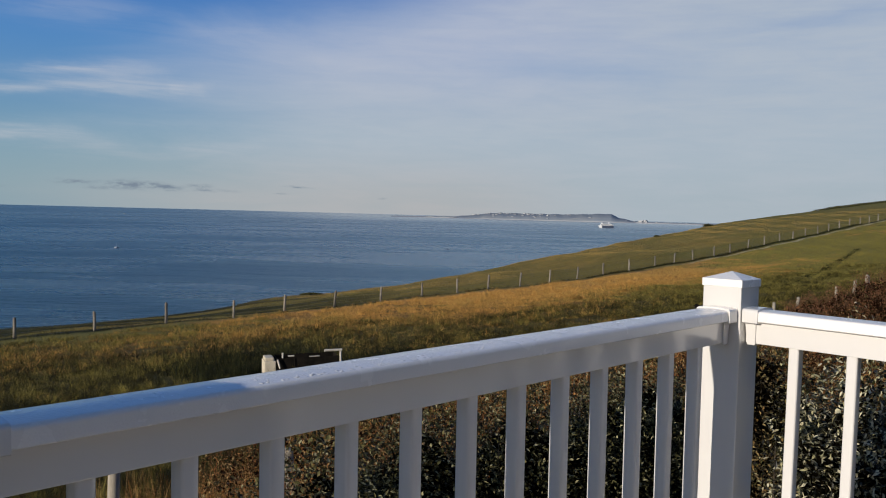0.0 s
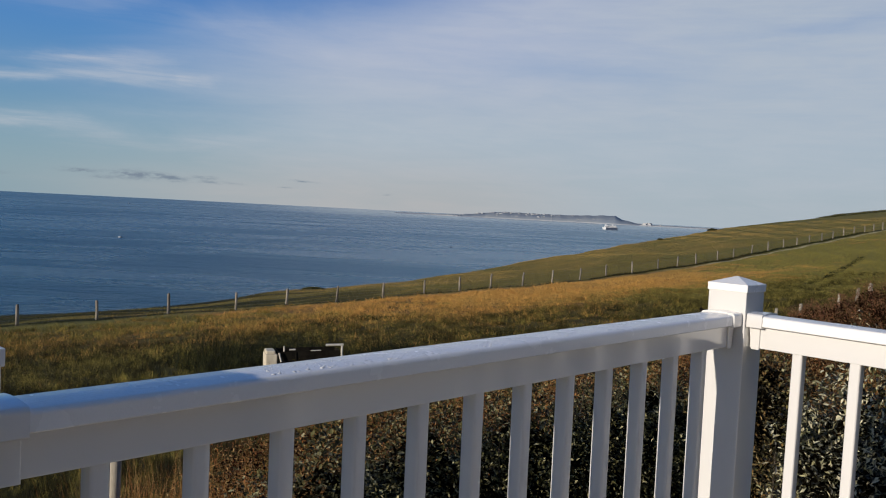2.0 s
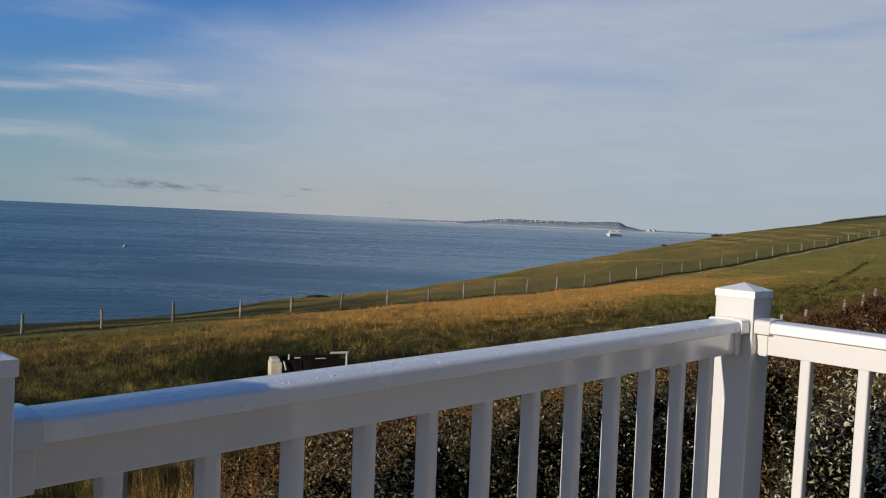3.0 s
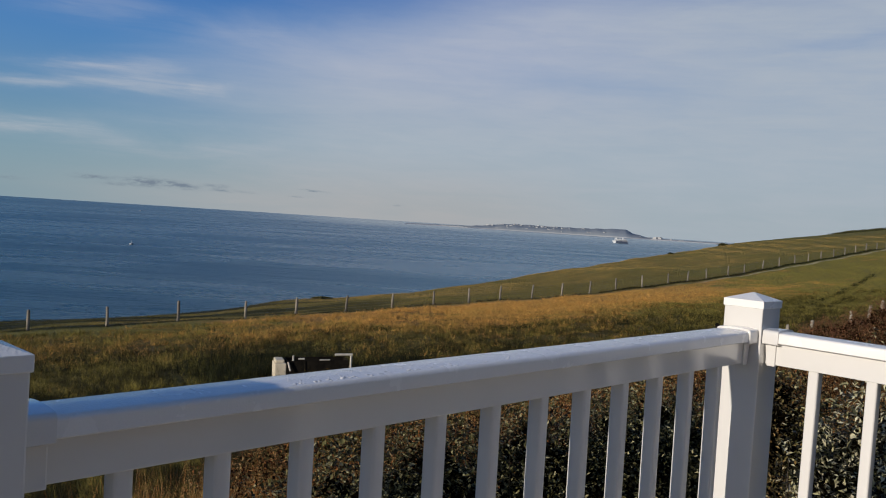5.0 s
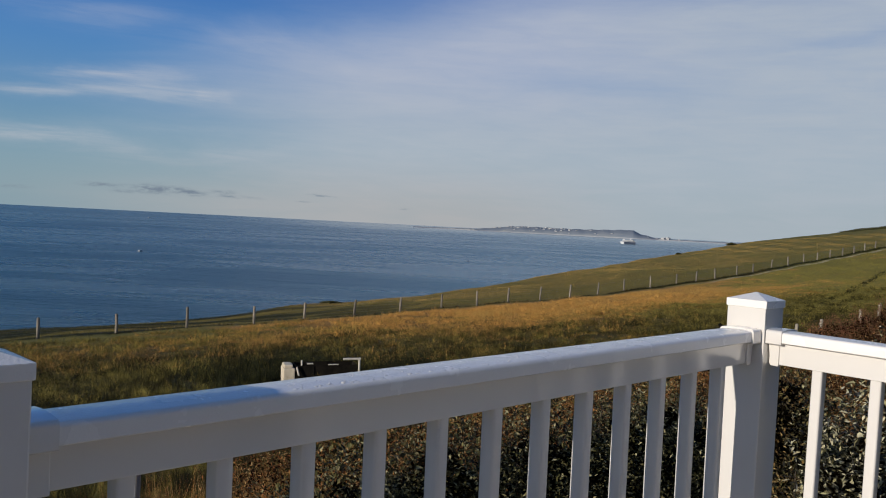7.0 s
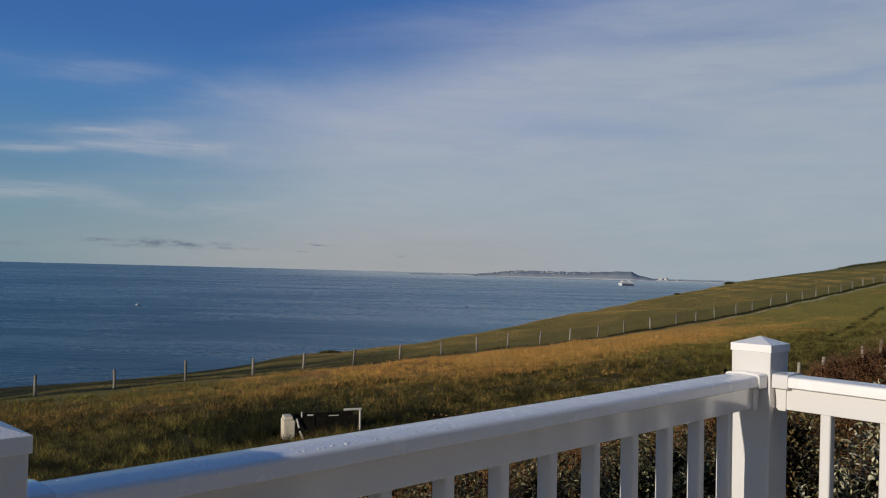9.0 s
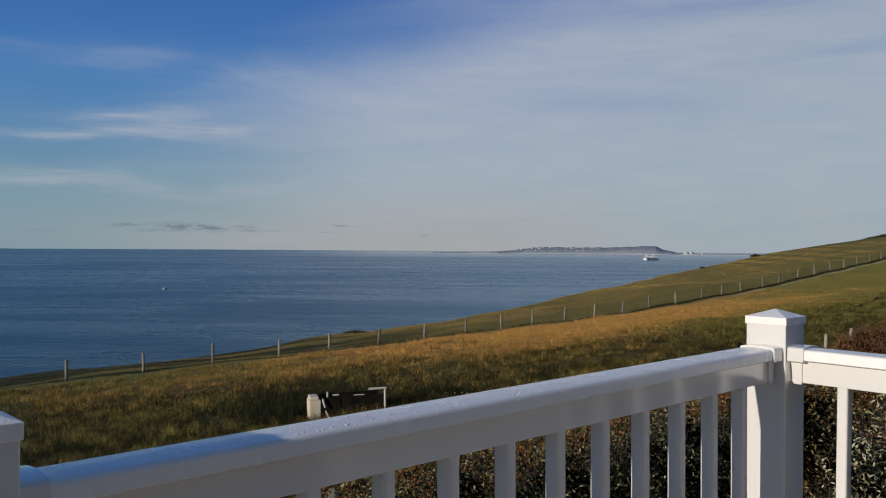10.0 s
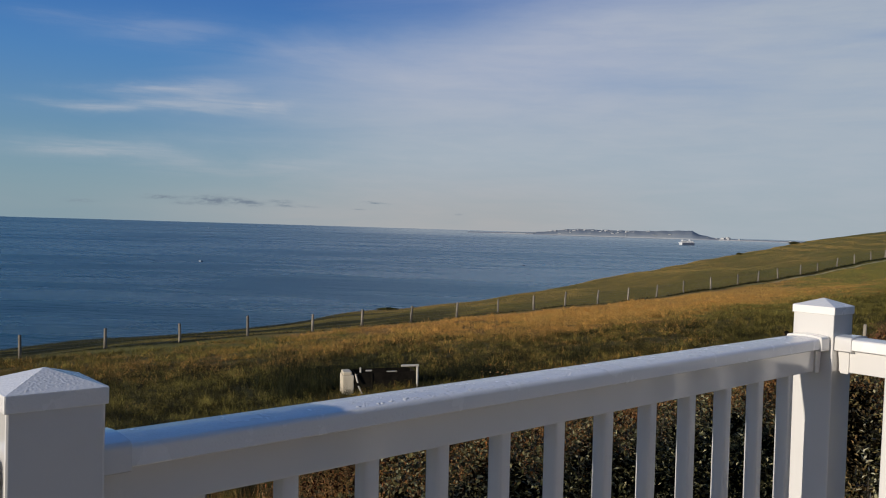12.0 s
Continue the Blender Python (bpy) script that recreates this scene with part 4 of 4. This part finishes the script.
# stakes of an old fence in the rough grass
STAKE = mesh_of(tube([(0, 0, -0.2), (0.01, 0, 0.7), (0, 0.01, 1.0), (0, 0, 1.02)], (0.04, 0.04, 0.038, 0.028), 8), M_STAKE, True)
for az, d, tall in ((65.6, 6.0, 1.25), (54.2, 6.8, 1.0), (45.5, 8.0, 1.0), (23.4, 21.0, 1.0), (22.0, 21.5, 1.04), (19.72, 22.6, 1.18), (18.85, 22.8, 1.31), (18.1, 23.2, 1.42), (17.9, 23.3, 1.39)):
    x, y = -math.sin(radians(az)) * d, math.cos(radians(az)) * d
    stake = tagged(new("stake", STAKE), "weathered wooden stake in rough grass", "stake", "old stakes")
    stake.matrix_world = pose(x, y, G(x, y), rng.uniform(-4, 4), rng.uniform(-4, 4), rng.uniform(0, 360)) @ Matrix.Diagonal((1, 1, tall, 1))

# ---- the water trough ----
TX, TY = -20.0 * math.sin(radians(53.9)), 20.0 * math.cos(radians(53.9))
trough = thing("water_trough", "black water trough with a pale concrete valve block and white pipes", "trough", pose(TX, TY, G(TX, TY) + 0.02, 0, -1.0, 64))


def open_tank():
    """A long box with rounded edges, hollow at the top."""
    bm = boxed(-0.56, 0.86, -0.27, 0.27, 0.0, 0.46)
    top = max(bm.faces, key=lambda f: f.calc_center_median().z)
    bmesh.ops.inset_region(bm, faces=[top], thickness=0.035)
    for v in top.verts:
        v.co.z -= 0.16
    bmesh.ops.bevel(bm, geom=[e for e in bm.edges if e.calc_length() > 0.2], offset=0.010, segments=2, profile=0.6, affect="EDGES")
    return bm


tank = part("tank", open_tank(), trough, mat=M_TANK)
part("divider", boxed(-0.17, -0.14, -0.285, -0.265, 0.0, 0.45, bevel=0.006), tank, mat=M_TANK)
valve = part("valve_block", boxed(-0.84, -0.58, -0.28, 0.20, -0.05, 0.40, bevel=0.02), trough, "pale concrete block", M_CONCRETE)
part("block_lid", boxed(-0.82, -0.62, -0.24, 0.16, 0.40, 0.48, bevel=0.025), valve, "", M_CONCRETE)
part("pipe_arm", tube([(0.52, -0.31, 0.60), (0.93, -0.31, 0.60)], [0.028] * 2), trough, "white overflow pipe", M_PIPE)
part("pipe_leg", tube([(0.90, -0.31, 0.61), (0.90, -0.31, 0.0)], [0.026] * 2), trough, "white upright pipe", M_PIPE)
part("leaning_pipe", tube([(-0.55, -0.31, 0.44), (-0.50, -0.34, 0.24)], [0.020] * 2), trough, "white leaning pipe", M_PIPE)
part("leaning_pipe", tube([(-0.49, -0.35, 0.17), (-0.40, -0.42, -0.04)], [0.020] * 2), trough, "white leaning pipe", M_PIPE)
part("float_arm", tube([(-0.30, -0.2, 0.49), (-0.16, -0.2, 0.49)], [0.018] * 2), tank, "white float arm", M_PIPE)
part("tap", tube([(-0.42, -0.2, 0.45), (-0.42, -0.2, 0.57)], [0.020] * 2), tank, "white tap", M_PIPE)
part("edge_strip", boxed(0.18, 0.42, -0.275, -0.25, 0.462, 0.482, bevel=0.004), tank, "pale strip on the rim", M_PIPE)

# ---- far over the sea ----
def far_land():
    """A long wedge-shaped headland, high at its end, running out to a low spit."""
    a = np.radians(np.linspace(48.5, 26.5, 270))
    deg = np.degrees(a)
    crest = np.interp(deg, [26.5, 31.0, 31.6, 32.2, 32.9, 33.4, 34.0, 34.8, 36.6, 38.5, 40.7, 41.6, 42.8, 43.6, 45.5, 48.5], [3.0, 3.5, 5, 9, 18, 32, 33, 30, 26, 25.5, 26, 22, 12, 7, 3, 0])
    crest = crest + 0.8 * np.sin(deg * 7.0) * (crest > 6) + 0.25 * np.sin(deg * 23.0) * (crest > 6)
    rows = []
    for d, f, g in ((3250, 0.0, 0.0), (3253, 0.12, 0.8), (3380, 0.75, 1.0), (3600, 1.0, 1.0), (3900, 0.7, 0.7), (4000, 0.0, 0.0)):
        rows.append(np.stack([-np.sin(a) * d, np.cos(a) * d, sea_z - 0.5 + crest * np.where(crest < 6, g, f)], 1))
    verts = np.concatenate(rows)
    w = len(a)
    i = (np.arange(len(rows) - 1)[:, None] * w + np.arange(w - 1)[None]).ravel()
    return quick_mesh(verts, np.stack([i, i + 1, i + w + 1, i + w], 1), M_LAND, True), a, crest


land, land_a, land_h = far_land()
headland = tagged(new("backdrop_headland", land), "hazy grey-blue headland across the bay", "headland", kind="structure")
houses = bmesh.new()
for k in range(120):
    spot = 42.6 - 4.6 * rng.random() if k < 36 else rng.uniform(43.4, 45.6) if k < 64 else rng.normal(31.4, 0.16) if k < 76 else rng.uniform(26.8, 33.0) if k < 96 else rng.uniform(34.5, 42.0)
    j = int(np.argmin(np.abs(np.degrees(land_a) - spot)))
    d = rng.uniform(3500, 3590) if k < 20 else rng.uniform(3290, 3500)
    rise = land_h[j] * np.interp(d, [3250, 3253, 3380, 3600], [0.0, 0.12, 0.75, 1.0])
    wide, tall = rng.uniform(2.0, 6.5), rng.uniform(1.2, 2.2) if k < 64 or k > 76 else rng.uniform(5.0, 9.0)
    x, y, z = -math.sin(land_a[j]) * d, math.cos(land_a[j]) * d, sea_z + rise - 1
    box(houses, x - wide, x + wide, y - wide, y + wide, z, z + tall)
part("houses", houses, headland, "pale distant houses", M_PALE, kind="stuff")


def ship_at(az, d, size):
    ship = thing("cruise_ship", "white passenger ship with a dark blue hull lying off the headland", "ship",
                 pose(-math.sin(radians(az)) * d, math.cos(radians(az)) * d, sea_z, 0, 0, az) @ Matrix.Diagonal((size, size, size, 1)))
    part("hull", boxed(-7.5, 13.5, -2, 2, -1, 4.2, bevel=0.3), ship, "dark blue hull", M_NAVY)
    bow = boxed(-13, -7.4, -1.9, 1.9, -1, 4.4)
    for v in bow.verts:
        if v.co.x < -10:
            v.co.x += -1.6 if v.co.z > 0 else 1.4
            v.co.y *= 0.25
    part("bow", bow, ship, "white bow", M_HULL)
    part("sheer_strake", boxed(-7.4, 13.4, -2.05, 2.05, 4.2, 4.5), ship, "white band above the hull", M_HULL)
    lower = part("lower_decks", boxed(-10.5, 12.5, -1.9, 1.9, 4.5, 6.4), ship, mat=M_HULL)
    for k in range(12):
        part("window", boxed(-9.8 + 1.85 * k, -8.2 + 1.85 * k, -1.95, -1.9, 4.75, 6.15), lower, "dark window", M_GLASSY)
    upper = part("upper_decks", boxed(-9.8, 10.5, -1.7, 1.7, 6.4, 8.0), ship, mat=M_HULL)
    for k in range(8):
        part("window", boxed(-6.4 + 2.05 * k, -4.9 + 2.05 * k, -1.72, -1.7, 6.9, 7.8), upper, "dark window", M_GLASSY)
    part("bridge", boxed(-9.6, -6.2, -1.9, 1.9, 8.0, 9.2, bevel=0.2), upper, mat=M_HULL)
    for x in (-3.5, -0.2, 6.8):
        part("lifeboat", boxed(x - 1.1, x + 1.1, -2.0, -1.72, 6.6, 7.4, bevel=0.12), upper, "pale lifeboat", M_PALE)
    part("funnel", boxed(3, 5.6, -0.9, 0.9, 8.0, 10.2, bevel=0.25), upper, "pale funnel", M_HULL)
    part("mast", boxed(-8.1, -7.7, -0.2, 0.2, 9.2, 10.8), upper, mat=M_HULL)


ship_at(33.72, 1780, 1.12)


def sail_boat(az, d, tall):
    boat = thing("sailing_boat", "small sailing boat coloured with a sunlit bow and shaded stern, bare mast", "boat", pose(-math.sin(radians(az)) * d, math.cos(radians(az)) * d, sea_z, 0, 0, az + 15), "sailing boats")
    # bow coloured white as the sunlit end
    bow = boxed(-0.5 * tall, -0.02 * tall, -0.14 * tall, 0.14 * tall, -0.1, 0.30 * tall, bevel=0.03)
    for v in bow.verts:
        if v.co.x < -0.3 * tall:
            v.co.y *= 0.4
            v.co.x += 0.12 * tall if v.co.z < 0.1 else 0.0
    part("bow", bow, boat, "white bow", M_BOAT)
    # stern coloured dark as the end in shade
    part("stern", boxed(-0.02 * tall, 0.46 * tall, -0.13 * tall, 0.13 * tall, -0.1, 0.24 * tall, bevel=0.03), boat, "stern coloured dark as the shaded end", M_NAVY)
    mast = part("mast", tube([(0, 0, 0.2), (0, 0, tall)], (0.02 * tall, 0.014 * tall), 6), boat, mat=M_BOAT)
    part("boom", tube([(0, 0, 0.42 * tall), (0.4 * tall, 0, 0.44 * tall)], (0.015 * tall, 0.012 * tall), 6), mast, mat=M_BOAT)


sail_boat(65.35, 505, 2.5)
sail_boat(64.9, 2100, 5.0)

# a dark mooring buoy off the cliff
bx, by = -560.0 * math.sin(radians(44.14)), 560.0 * math.cos(radians(44.14))
buoy = thing("buoy", "small dark mooring buoy on the sea", "buoy", pose(bx, by, sea_z))
part("float", tube([(0, 0, -0.3), (0, 0, 0.1), (0, 0, 0.45), (0, 0, 0.6)], (0.5, 0.7, 0.6, 0.2), 10), buoy, mat=M_NAVY)
part("staff", tube([(0, 0, 0.5), (0, 0, 1.2)], (0.12, 0.10), 6), buoy, mat=M_NAVY)
